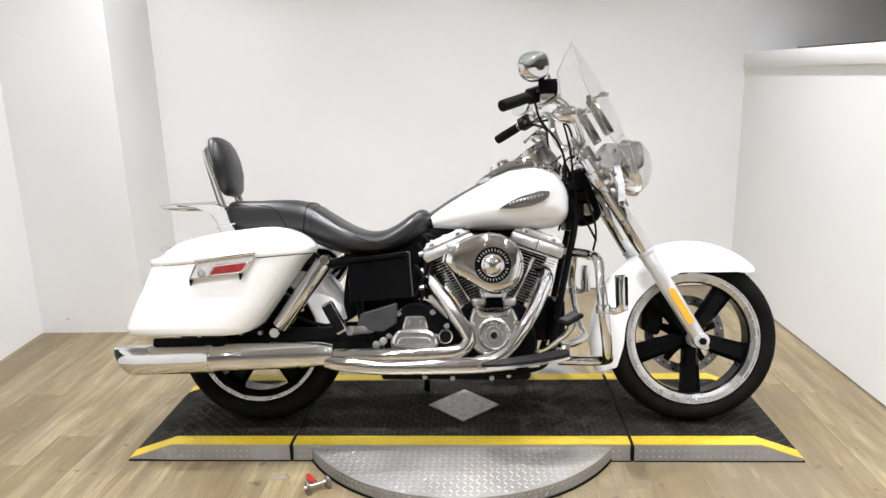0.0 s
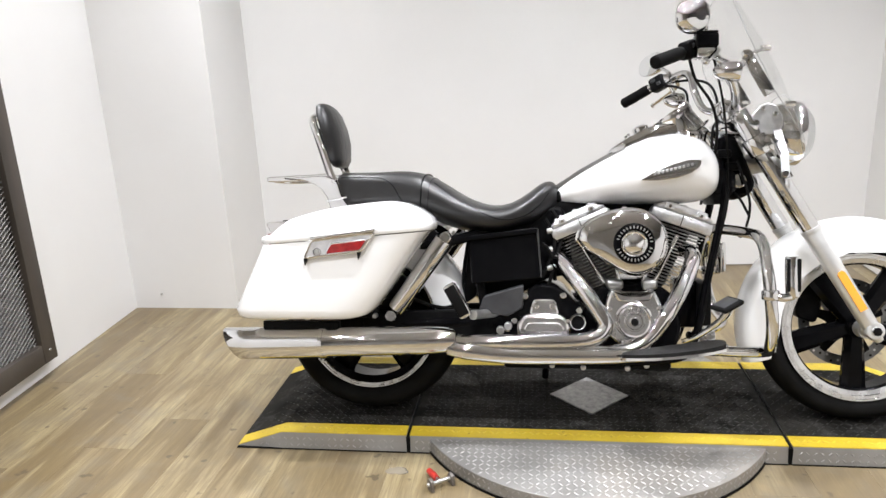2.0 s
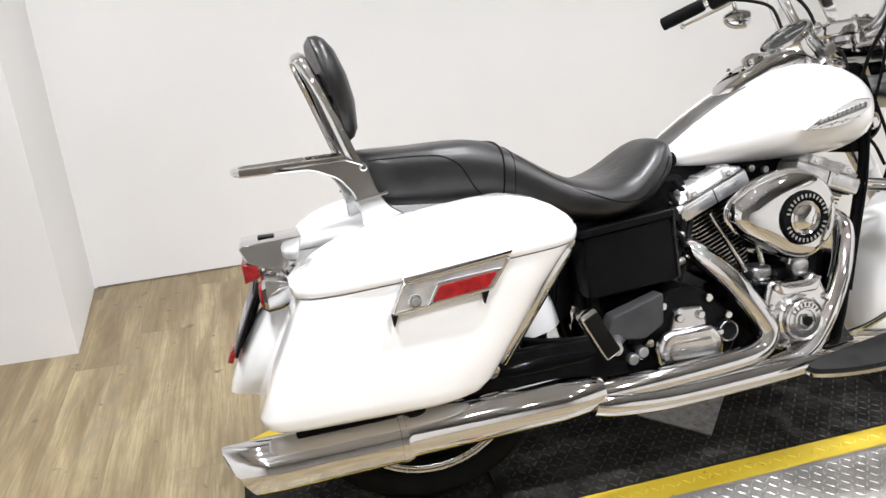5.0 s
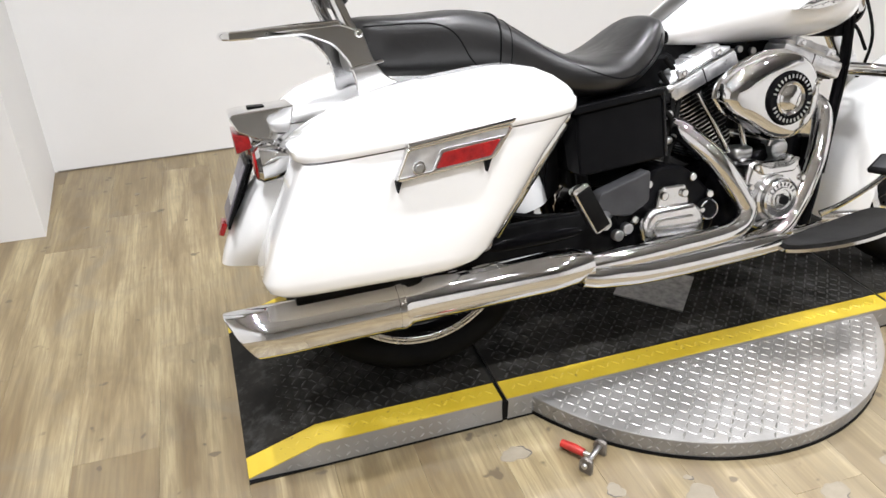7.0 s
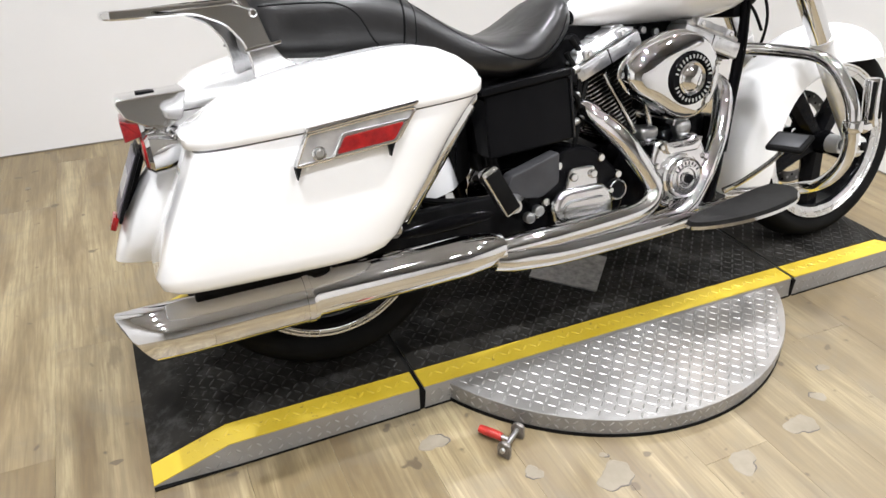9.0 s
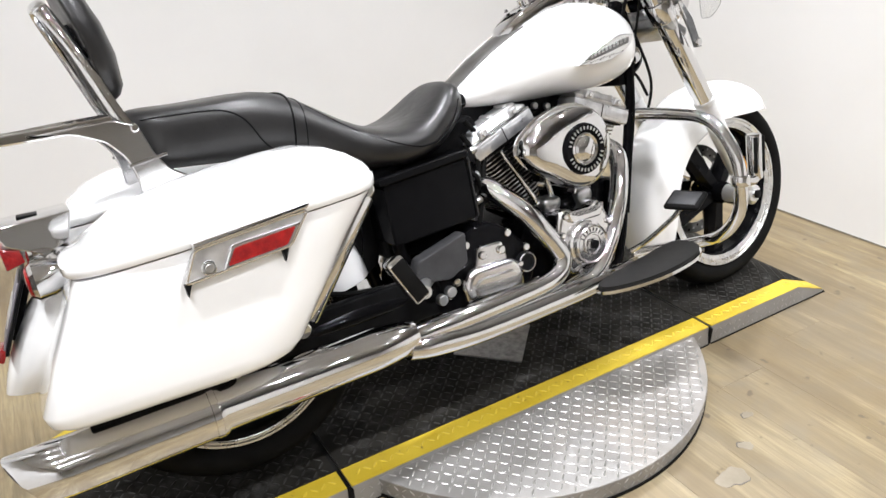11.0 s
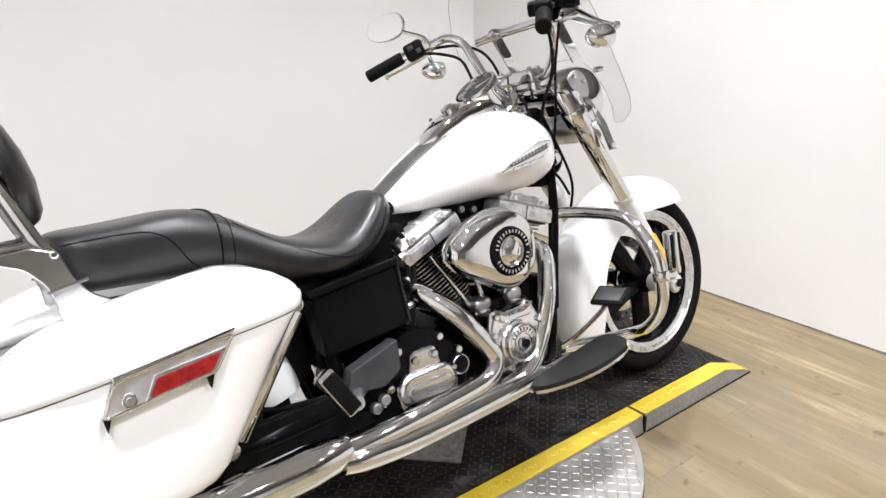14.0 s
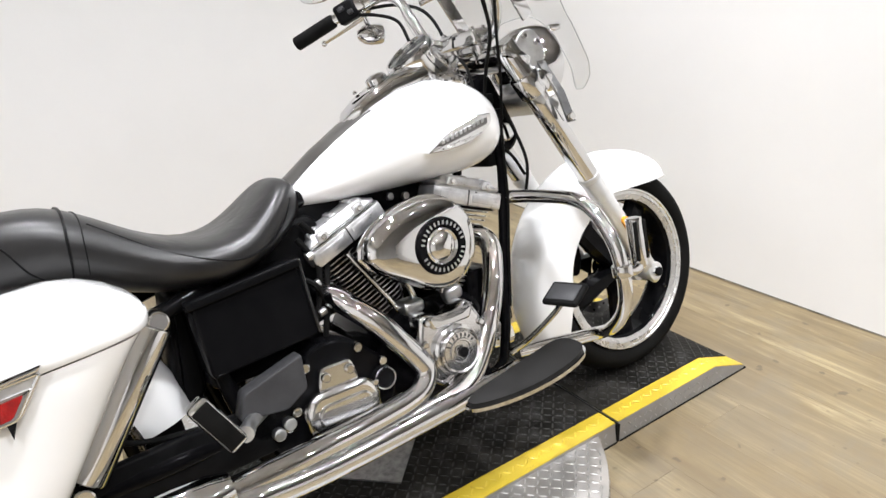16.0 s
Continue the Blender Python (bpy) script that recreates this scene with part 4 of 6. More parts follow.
for k in range(8):
    a = radians(30 + k * 17)
    p = Vector((0.868 + 0.037 * math.cos(a), -0.2305, 0.345 + 0.037 * math.sin(a)))
    part("mark", moved(box((-0.004, -0.001, -0.0016), (0.004, 0.001, 0.0016)), Matrix.Translation(p) @ Matrix.Rotation(-a, 4, "Y")), "graphite", cam_cover)
part("timer_boss", lathe([(0.0, 0.058), (-0.012, 0.057), (-0.016, 0.052)], (0.868, -0.2, 0.345), (0, 1, 0), 40), "polished", cam_cover)
for u, w in ((0.795, 0.38), (0.808, 0.425), (0.917, 0.43), (0.945, 0.385), (0.925, 0.305), (0.885, 0.276), (0.84, 0.276), (0.806, 0.305)):
    part("cover_bolt", rod((u, -0.195, w), (u, -0.213, w), 0.0085, seg=14, bevel=0.003), "chrome", cam_cover)
part("cover_rib", prism(rounded([(0.82, 0.405), (0.915, 0.405), (0.93, 0.44), (0.895, 0.425), (0.84, 0.425), (0.805, 0.44)], 0.008), -0.216, -0.2, 0.005), "polished", cam_cover)
part("timer_bolt", lathe([(0, 0.012), (-0.006, 0.012), (-0.007, 0.008)], (0.868, -0.235, 0.345), (0, 1, 0), 8), "satin", cam_cover)

# Air cleaner: chrome teardrop with a black ring and a chrome hub.
AC = [(0.70, 0.60), (0.71, 0.63), (0.75, 0.662), (0.81, 0.684), (0.87, 0.69), (0.92, 0.676), (0.955, 0.645), (0.972, 0.60), (0.965, 0.55), (0.935, 0.512), (0.89, 0.494), (0.84, 0.503), (0.785, 0.535), (0.73, 0.567)]
path2 = [(q.x, q.z) for q in smooth_path([(u - 0.003, 0, 0.69 - 1.05 * (0.69 - w)) for u, w in AC + AC[:1]], 4)][:-1]
cu, cw = 0.852, 0.585
rings = []
for v, k in ((-0.174, 0.97), (-0.177, 1.03), (-0.183, 1.035), (-0.186, 1.0), (-0.203, 0.995), (-0.212, 0.97), (-0.219, 0.92), (-0.2235, 0.8), (-0.2255, 0.5)):
    rings.append([(cu + (u - cu) * k, v, cw + (w - cw) * k) for u, w in path2])
rings2 = [[(cu + (u - cu) * k, v, cw + (w - cw) * k) for u, w in path2] for v, k in ((-0.14, 0.72), (-0.16, 0.8), (-0.1765, 0.84))]
air = part("air_cleaner", loft(rings), "chrome", bike, "chrome teardrop air cleaner cover", 50)
part("backplate", loft(rings2), "satin", air, "black backplate")
part("ring", lathe([(0.0, 0.063), (-0.008, 0.061), (-0.012, 0.058), (-0.012, 0.043), (-0.006, 0.040), (0.0, 0.040)], (0.867, -0.223, 0.584), (0, 1, 0), 56), "black", air, "black ring with raised chrome marks")
part("hub", lathe([(0.0, 0.0405), (-0.009, 0.0395), (-0.012, 0.036), (-0.009, 0.031), (-0.011, 0.029), (-0.017, 0.018), (-0.0185, 0.004)], (0.867, -0.225, 0.584), (0, 1, 0), 48), "chrome", air, "domed chrome hub")
for i in range(30):
    a = radians(8 + i * 12)
    if i in (14, 15, 29):
        continue
    d, e = Vector((math.cos(a), 0, math.sin(a))), Vector((-math.sin(a), 0, math.cos(a)))
    p = Vector((0.867, -0.2355, 0.584)) + d * 0.0505
    bm = loft([[p + d * x * 0.0042 + e * y * 0.0019 for x, y in ((-1, -1), (1, -1), (1, 1), (-1, 1))], [p + Vector((0, -0.0015, 0)) + d * x * 0.004 + e * y * 0.0017 for x, y in ((-1, -1), (1, -1), (1, 1), (-1, 1))]])
    part("mark", bm, "casting", air)

# Transmission with its side cover.
gear = part("transmission", prism(rounded([(0.45, 0.25), (0.70, 0.25), (0.735, 0.30), (0.72, 0.37), (0.66, 0.43), (0.62, 0.45), (0.555, 0.45), (0.53, 0.40), (0.47, 0.37), (0.43, 0.31)], 0.025), -0.165, 0.12, 0.008), "black", bike, "black gearbox case")
cov = prism(rounded([(0.512, 0.268), (0.672, 0.268), (0.68, 0.325), (0.652, 0.362), (0.53, 0.362), (0.506, 0.325)], 0.03), -0.2, -0.16, 0.014, 3)
side_cover = part("release_cover", cov, "polished", gear, "polished ribbed clutch release cover")
part("cover_face", prism(rounded([(0.535, 0.29), (0.652, 0.29), (0.658, 0.318), (0.642, 0.336), (0.545, 0.336), (0.53, 0.318)], 0.018), -0.2055, -0.196, 0.004), "polished", side_cover)
for u, w in ((0.518, 0.285), (0.666, 0.285), (0.668, 0.34)):
    part("cover_bolt", rod((u, -0.17, w), (u, -0.2, w), 0.007, seg=12, bevel=0.002), "chrome", side_cover)
part("cover_pad", prism(rounded([(0.546, 0.355), (0.643, 0.355), (0.63, 0.408), (0.56, 0.408)], 0.014), -0.186, -0.155, 0.006), "polished", gear)
for u, w in ((0.535, 0.415), (0.655, 0.418), (0.478, 0.31), (0.50, 0.335), (0.705, 0.37), (0.568, 0.386), (0.622, 0.386)):
    part("bolt", rod((u, -0.16, w), (u, -0.194 if w == 0.386 else -0.178, w), 0.0105, seg=14, bevel=0.003), "chrome", gear)
part("oil_cap", lathe([(0.0, 0.026), (-0.014, 0.026), (-0.017, 0.022), (-0.014, 0.018), (-0.014, 0.004)], (0.70, -0.165, 0.333), (0, 1, 0), 28), "satin", gear, "black filler cap with a metal rim")
part("cap_rim", lathe([(0.0, 0.0255), (-0.0155, 0.0255), (-0.0175, 0.024), (-0.0165, 0.0215), (0.0, 0.0215)], (0.70, -0.166, 0.333), (0, 1, 0), 32, closed=True), "polished", gear)

# Battery box, triangular cover, frame.
batt = part("battery_cover", prism(rounded([(0.362, 0.452), (0.585, 0.47), (0.572, 0.617), (0.355, 0.595)], 0.012), -0.165, 0.15, 0.006), "black", bike, "gloss black battery cover")
part("cover_lip", prism(rounded([(0.345, 0.592), (0.575, 0.617), (0.573, 0.632), (0.345, 0.607)], 0.005), -0.172, -0.10, 0.003), "black", batt)
part("cover_edge", tube([(0.36, -0.1655, 0.606), (0.46, -0.1665, 0.617), (0.563, -0.1665, 0.629), (0.5745, -0.1655, 0.622), (0.579, -0.165, 0.56), (0.586, -0.165, 0.475)], 0.0038, 8, 3), "cover_gloss", batt)
part("side_panel", prism(rounded([(0.385, 0.365), (0.403, 0.415), (0.53, 0.452), (0.528, 0.38), (0.48, 0.352)], 0.008), -0.19, -0.15, 0.004), "graphite", bike, "dark grey triangular side cover")
for side in (-1, 1):
    for pts in ([(1.15, side * 0.05, 0.86), (1.163, side * 0.09, 0.735), (1.134, side * 0.105, 0.588), (1.103, side * 0.108, 0.44), (1.07, side * 0.115, 0.28), (1.01, side * 0.12, 0.21), (0.75, side * 0.12, 0.195), (0.45, side * 0.12, 0.205)],
                [(1.13, side * 0.03, 0.82), (0.9, side * 0.05, 0.76), (0.65, side * 0.05, 0.735), (0.5, side * 0.08, 0.68), (0.4, side * 0.11, 0.62), (0.2, side * 0.125, 0.58), (0.0, side * 0.125, 0.63)],
                [(0.385, side * 0.12, 0.60), (0.39, side * 0.12, 0.45), (0.42, side * 0.125, 0.3), (0.45, side * 0.12, 0.21)]):
        part("frame_tube", tube(pts, 0.0125 if pts[0][0] == 1.15 else 0.0175, 16), "black", bike)
    part("swingarm", tube([(0.44, side * 0.135, 0.33), (0.25, side * 0.15, 0.325), (0.0, side * 0.13, 0.315)], 0.023, 14), "black", bike, "black swingarm")
    part("fender_strut", prism(rounded([(-0.05, 0.60), (0.22, 0.57), (0.26, 0.61), (0.22, 0.64), (-0.05, 0.66)], 0.015), side * 0.118, side * 0.135, 0.003), "black", bike)
    top, bot = Vector((0.287, side * 0.212, 0.606)), Vector((0.106, side * 0.205, 0.354))
    shock = part("shock_absorber", rod(bot.lerp(top, 0.08), bot.lerp(top, 0.97), 0.03, 0.031, 28, bevel=0.004), "chrome", bike, "chrome covered shock absorber")
    part("spring_end", rod(bot.lerp(top, -0.03), bot.lerp(top, 0.1), 0.012), "satin", shock)
    for p in (top, bot):
        part("shock_bolt", rod(p - Vector((0, side * 0.02, 0)), p + Vector((0, side * 0.022, 0)), 0.019, bevel=0.004), "chrome", shock)

# ---- rear end: rack, backrest, tail lamp, plate ----
rack = part("luggage_rack", prism(rounded([(-0.345, 0.796), (-0.345, 0.813), (-0.20, 0.818), (-0.125, 0.822), (-0.09, 0.80), (-0.11, 0.785), (-0.2, 0.797)], 0.006), -0.108, -0.088, 0.003), "chrome", bike, "chrome luggage rack")
part("rack_rail", prism(rounded([(-0.345, 0.796), (-0.345, 0.813), (-0.20, 0.818), (-0.125, 0.822), (-0.09, 0.80), (-0.11, 0.785), (-0.2, 0.797)], 0.006), 0.088, 0.108, 0.003), "chrome", rack)
part("rack_rail", tube([(-0.336, -0.1, 0.805), (-0.350, -0.06, 0.805), (-0.354, 0, 0.805), (-0.350, 0.06, 0.805), (-0.336, 0.1, 0.805)], 0.009, 12), "chrome", rack)
for v in (-0.066, -0.033, 0.0, 0.033, 0.066):
    part("rack_slat", tube([(-0.346, v, 0.806), (-0.22, v, 0.814), (-0.13, v, 0.817)], 0.0055, 10), "chrome", rack)
for side in (-1, 1):
    lo = [(-0.112, 0.664), (-0.018, 0.688), (-0.054, 0.711), (-0.075, 0.742), (-0.092, 0.797), (-0.135, 0.814), (-0.28, 0.806), (-0.2, 0.797), (-0.152, 0.776), (-0.125, 0.742), (-0.115, 0.705)]
    part("side_plate", prism(rounded(lo, 0.012), side * 0.122, side * 0.136, 0.003), "polished", rack, "polished sissy bar side plate")
    part("plate_rib", prism(rounded([(-0.125, 0.725), (-0.055, 0.737), (-0.056, 0.743), (-0.126, 0.731)], 0.002), side * 0.134, side * 0.141, 0.001), "chrome", rack)
    part("docking_bolt", rod((-0.1, side * 0.118, 0.794), (-0.1, side * 0.141, 0.794), 0.008, bevel=0.003), "chrome", rack)
up = [(-0.102, 0.108, 0.78), (-0.124, 0.105, 0.83), (-0.16, 0.096, 0.93), (-0.188, 0.074, 1.0), (-0.198, 0.04, 1.024), (-0.2, 0.0, 1.03)]
bar = part("sissy_bar", tube(up + [(u, -v, w) for u, v, w in up[-2::-1]], 0.007, 14, squash=2.0), "chrome", bike, "flat chrome sissy bar upright")
pad_rings = []
for t, half, thick in ((0.0, 0.05, 0.016), (0.025, 0.075, 0.04), (0.1, 0.096, 0.06), (0.35, 0.114, 0.074), (0.6, 0.118, 0.076), (0.82, 0.11, 0.07), (0.94, 0.09, 0.054), (0.985, 0.066, 0.036), (1.0, 0.038, 0.016)):
    c = Vector((-0.128, 0, 0.842)).lerp(Vector((-0.166, 0, 1.062)), t)
    c.x -= 0.016 * t * t - 0.03 * t * (1 - t)
    d = Vector((0.97, 0, 0.235))
    rg = []
    for a in np.linspace(0, 2 * math.pi, 36, endpoint=False):
        cc, ss = math.cos(a), math.sin(a)
        x, y = math.copysign(abs(cc) ** 0.62, cc), math.copysign(abs(ss) ** 0.62, ss)
        bow = -0.01 * (y * half / 0.118) ** 2
        rg.append(c + Vector((0, y * half, 0)) + d * (x * thick / 2 * (1.0 if x > 0 else 0.3) + bow + 0.013))
    pad_rings.append(rg)
part("backrest_pad", loft(pad_rings), "leather", bar, "padded black leather backrest", 60)
part("pad_bracket", moved(box((-0.012, -0.03, -0.05), (0.016, 0.03, 0.05), 0.004), Matrix.Translation((-0.157, 0, 0.94)) @ pose(0, 0, 0, 0, -17, 0)), "satin", bar)
for side in (-1, 1):
    part("pad_stay", rod((-0.158, side * 0.094, 0.935), (-0.12, side * 0.07, 0.93), 0.009, seg=12, bevel=0.002), "satin", bar)

tail = part("tail_lamp", prism(rounded([(-0.366, 0.650), (-0.36, 0.657), (-0.235, 0.664), (-0.25, 0.612), (-0.29, 0.59), (-0.352, 0.62)], 0.004), -0.072, 0.072, 0.0025), "chrome", bike, "chrome tail lamp housing")
part("lens", prism(rounded([(-0.364, 0.618), (-0.332, 0.611), (-0.328, 0.586), (-0.361, 0.576)], 0.003), -0.068, 0.068, 0.003), "redlens", tail, "red tail lamp lens")
part("lamp_stem", rod((-0.285, 0, 0.57), (-0.26, 0, 0.54), 0.02), "chrome", tail)
part("lamp_vent", box((-0.325, -0.022, 0.6585), (-0.29, 0.022, 0.6635), 0.001), "satin", tail)
part("signal_bar", tube([(-0.285, -0.125, 0.562), (-0.29, 0.0, 0.565), (-0.285, 0.125, 0.562)], 0.013, 14), "chrome", tail)
for side in (-1, 1):
    sg = part("turn_signal", lathe([(-0.012, 0.030), (-0.004, 0.038), (0.02, 0.036), (0.05, 0.026), (0.066, 0.010)], (-0.315, side * 0.128, 0.56), (1, 0, 0.05), 32), "chrome", tail, "chrome bullet turn signal")
    part("signal_lens", lathe([(-0.02, 0.008), (-0.017, 0.026), (-0.0125, 0.0305)], (-0.315, side * 0.128, 0.56), (1, 0, 0.05), 32), "redlens", sg)
plate_m = Matrix.Translation((-0.347, 0, 0.553)) @ pose(0, 0, 0, 0, 24, 0)
plate = part("number_plate", moved(box((-0.004, -0.076, -0.128), (0.0, 0.076, 0.0), 0.0015), plate_m), "plate", bike, "dark framed number plate with unreadable marks")
part("plate_frame", moved(box((0.0004, -0.084, -0.136), (0.007, 0.084, 0.008), 0.002), plate_m), "satin", plate, "black plate frame")
for k in range(5):
    part("plate_bar", moved(box((-0.0055, -0.06 + k * 0.026, -0.09), (-0.0038, -0.045 + k * 0.026, -0.045)), plate_m), "slider", plate)
part("plate_reflector", moved(box((-0.008, -0.03, -0.166), (0.004, 0.03, -0.14), 0.002), plate_m), "redlens", plate, "small red reflector")
part("plate_stay", moved(box((0.006, -0.03, -0.12), (0.02, 0.03, 0.01), 0.004), plate_m), "satin", plate)

# ---- tank trim: strap, console, gauge, badges ----
strap_rings = []
for u, half, w in ((0.60, 0.03, 0.748), (0.65, 0.038, 0.779), (0.72, 0.042, 0.824), (0.80, 0.046, 0.867), (0.86, 0.05, 0.896)):
    strap_rings.append([(u, -half, w - 0.012), (u, -half * 0.6, w - 0.001), (u, 0, w + 0.003), (u, half * 0.6, w - 0.001), (u, half, w - 0.012), (u, 0, w - 0.02)])
part("tank_strap", loft(strap_rings), "strap", bike, "grey leather strap along the tank")
con_rings = []
for u, half, lo, hi in ((0.805, 0.012, 0.855, 0.874), (0.82, 0.032, 0.862, 0.893), (0.865, 0.046, 0.882, 0.923), (0.93, 0.052, 0.905, 0.955), (1.0, 0.058, 0.915, 0.972), (1.06, 0.058, 0.912, 0.975), (1.11, 0.05, 0.89, 0.955), (1.15, 0.04, 0.86, 0.915), (1.165, 0.028, 0.85, 0.885)):
    con_rings.append(ring(u, half, lo, hi, 36, 4.5))
console = part("tank_console", loft(con_rings), "chrome", bike, "chrome tank console", 60)
gn = Vector((-0.58, 0, 0.815)).normalized()
gc = Vector((1.016, 0, 0.992))
gauge = part("gauge", lathe([(-0.085, 0.07), (-0.08, 0.083), (-0.074, 0.083), (-0.072, 0.066), (-0.02, 0.06), (-0.01, 0.064), (0.008, 0.066), (0.014, 0.063), (0.014, 0.057), (0.004, 0.055)], gc, gn, 48), "chrome", console, "round chrome-rimmed gauge")
part("dial", lathe([(0.004, 0.056), (0.0055, 0.055), (0.0055, 0.002)], gc, gn, 40), "dial", gauge, "dark dial with pale marks")
gx, gy = Vector((0, 1, 0)), gn.cross(Vector((0, 1, 0)))
for k in range(17):
    a = radians(-130 + k * 260 / 16)
    d = gy * math.cos(a) + gx * math.sin(a)
    e = gn.cross(d)
    p = gc + gn * 0.0056 + d * 0.046
    part("tick", loft([[p + d * x * 0.005 + e * y * 0.0012 for x, y in ((-1, -1), (1, -1), (1, 1), (-1, 1))], [p + gn * 0.0006 + d * x * 0.005 + e * y * 0.0012 for x, y in ((-1, -1), (1, -1), (1, 1), (-1, 1))]]), "cream", gauge)
part("needle", tube([gc + gn * 0.009, gc + gn * 0.009 + (gy * -0.7 + gx * -0.7) * 0.05], [0.002, 0.0008], 8, 2), "cream", gauge)
part("gauge_glass", lathe([(0.0105, 0.057), (0.0125, 0.05), (0.0132, 0.003)], gc, gn, 40), "lens", gauge)
part("ignition_switch", lathe([(0.0, 0.026), (0.012, 0.026), (0.016, 0.02), (0.02, 0.009)], (0.915, 0, 0.945), (-0.3, 0, 0.95), 28), "chrome", console)
for u, w in ((0.87, 0.934), (0.955, 0.962)):
    for side in (-1, 1):
        part("console_stud", lathe([(0.0, 0.006), (0.004, 0.005), (0.006, 0.002)], (u, side * 0.034, w - 0.004), (0, side * 0.5, 0.9), 10), "chrome", console)
part("fuel_cap", lathe([(0.0, 0.034), (0.012, 0.034), (0.018, 0.028), (0.02, 0.01)], (1.055, -0.095, 0.915), (0.12, -0.35, 0.93), 32), "chrome", tank, "chrome fuel cap")
for side in (-1, 1):

    def emblem(pts, lo, hi, soft):
        """A plate standing off the tank's side from lo to hi."""
        return prism(rounded(pts, soft), min(side * lo, side * hi), max(side * lo, side * hi), 0.002)

    badge = part("tank_badge", emblem([(0.888, 0.776), (0.93, 0.802), (0.975, 0.822), (1.03, 0.836), (1.066, 0.834), (1.064, 0.815), (1.038, 0.796), (0.995, 0.781), (0.94, 0.774)], 0.186, 0.209, 0.006), "polished", tank, "polished winged tank badge")
    part("badge_band", emblem([(0.908, 0.787), (0.97, 0.808), (1.054, 0.828), (1.052, 0.813), (0.985, 0.797), (0.93, 0.786)], 0.204, 0.2105, 0.002), "disc", badge, "grey enamel band")
    for k in range(10):
        u, w = 0.925 + k * 0.0122, 0.7895 + k * 0.003
        part("badge_bar", emblem([(u, w), (u + 0.0075, w + 0.0016), (u + 0.0075, w + 0.0105), (u, w + 0.0088)], 0.209, 0.2125, 0.001), "brushed", badge)
    for k in range(3):
        u, w = 0.925 + 0.03 * k, 0.7785 + 0.0035 * k
        part("badge_feather", emblem([(u, w), (u + 0.045, w + 0.0075), (u + 0.05, w + 0.0115), (u + 0.006, w + 0.0035)], 0.204, 0.2115, 0.001), "chrome", badge)

# Seat seams, laid along the seat's own sections.
def seat_point(u, a, off=0.0):
    """A point of the seat's skin at u; a: degrees up from its side."""
    us = [q[0] for q in SEAT]
    half, lo, hi = (float(np.interp(u, us, [q[k] for q in SEAT])) for k in (1, 2, 3))
    c, s = math.cos(radians(a)), math.sin(radians(a))
    p = 2 / seat_power(u)
    x, z = math.copysign(abs(c) ** p, c), math.copysign(abs(s) ** p, s)
    return (u, (half + off) * x, (lo + hi) / 2 + ((hi - lo) / 2 + off) * z)


for m in (0, 180):
    part("seat_seam", tube([seat_point(u, (180 - a) if m else a, -0.0008) for u, a in ((-0.085, 25), (-0.04, 27), (0.02, 27), (0.065, 20), (0.1, 4), (0.13, -14), (0.158, -36))], 0.0019, 6), "satin", seat)
    part("seat_seam", tube([seat_point(u, (180 - a) if m else a, -0.0008) for u, a in ((0.235, 48), (0.28, 40), (0.34, 30), (0.41, 15), (0.47, 0), (0.53, -8), (0.58, -5), (0.61, 8))], 0.0019, 6), "satin", seat)
for du in (0.0, 0.024):
    part("seat_welt", tube([seat_point(0.195 + du + 0.008 * math.sin(radians(max(0, a))), a, -0.0008) for a in range(-50, 231, 10)], 0.0026 if du == 0 else 0.0014, 6, 3), "satin", seat)

# ---- handlebar with grips, levers, switches, mirrors, signals ----
hb_pts = [(0.905, 0.37, 1.092), (0.98, 0.295, 1.13), (1.05, 0.24, 1.152), (1.085, 0.195, 1.164), (1.102, 0.145, 1.14), (1.108, 0.11, 1.085), (1.13, 0.085, 1.025), (1.168, 0.05, 1.006)]
hb = hb_pts + [(1.178, 0.0, 1.006), (1.182, -0.06, 1.003), (1.184, -0.105, 1.01), (1.174, -0.145, 1.045), (1.15, -0.18, 1.09), (1.105, -0.222, 1.13), (1.05, -0.27, 1.147), (0.98, -0.325, 1.13), (0.905, -0.40, 1.092)]
handlebar = part("handlebar", tube(hb, 0.0128, 16, 5), "chrome", bike, "wide chrome handlebar")
for v in (-0.05, 0.05):
    part("riser", rod((1.19, v, 0.95), (1.178, v, 1.0), 0.019, 0.021, bevel=0.004), "chrome", handlebar)
part("bar_clamp", box((1.15, -0.078, 0.99), (1.208, 0.078, 1.03), 0.011, 3), "chrome", handlebar)
for u, v in ((1.162, -0.06), (1.196, -0.06), (1.162, 0.06), (1.196, 0.06)):
    part("clamp_bolt", rod((u, v, 1.026), (u, v, 1.036), 0.007, seg=12, bevel=0.002), "chrome", handlebar)
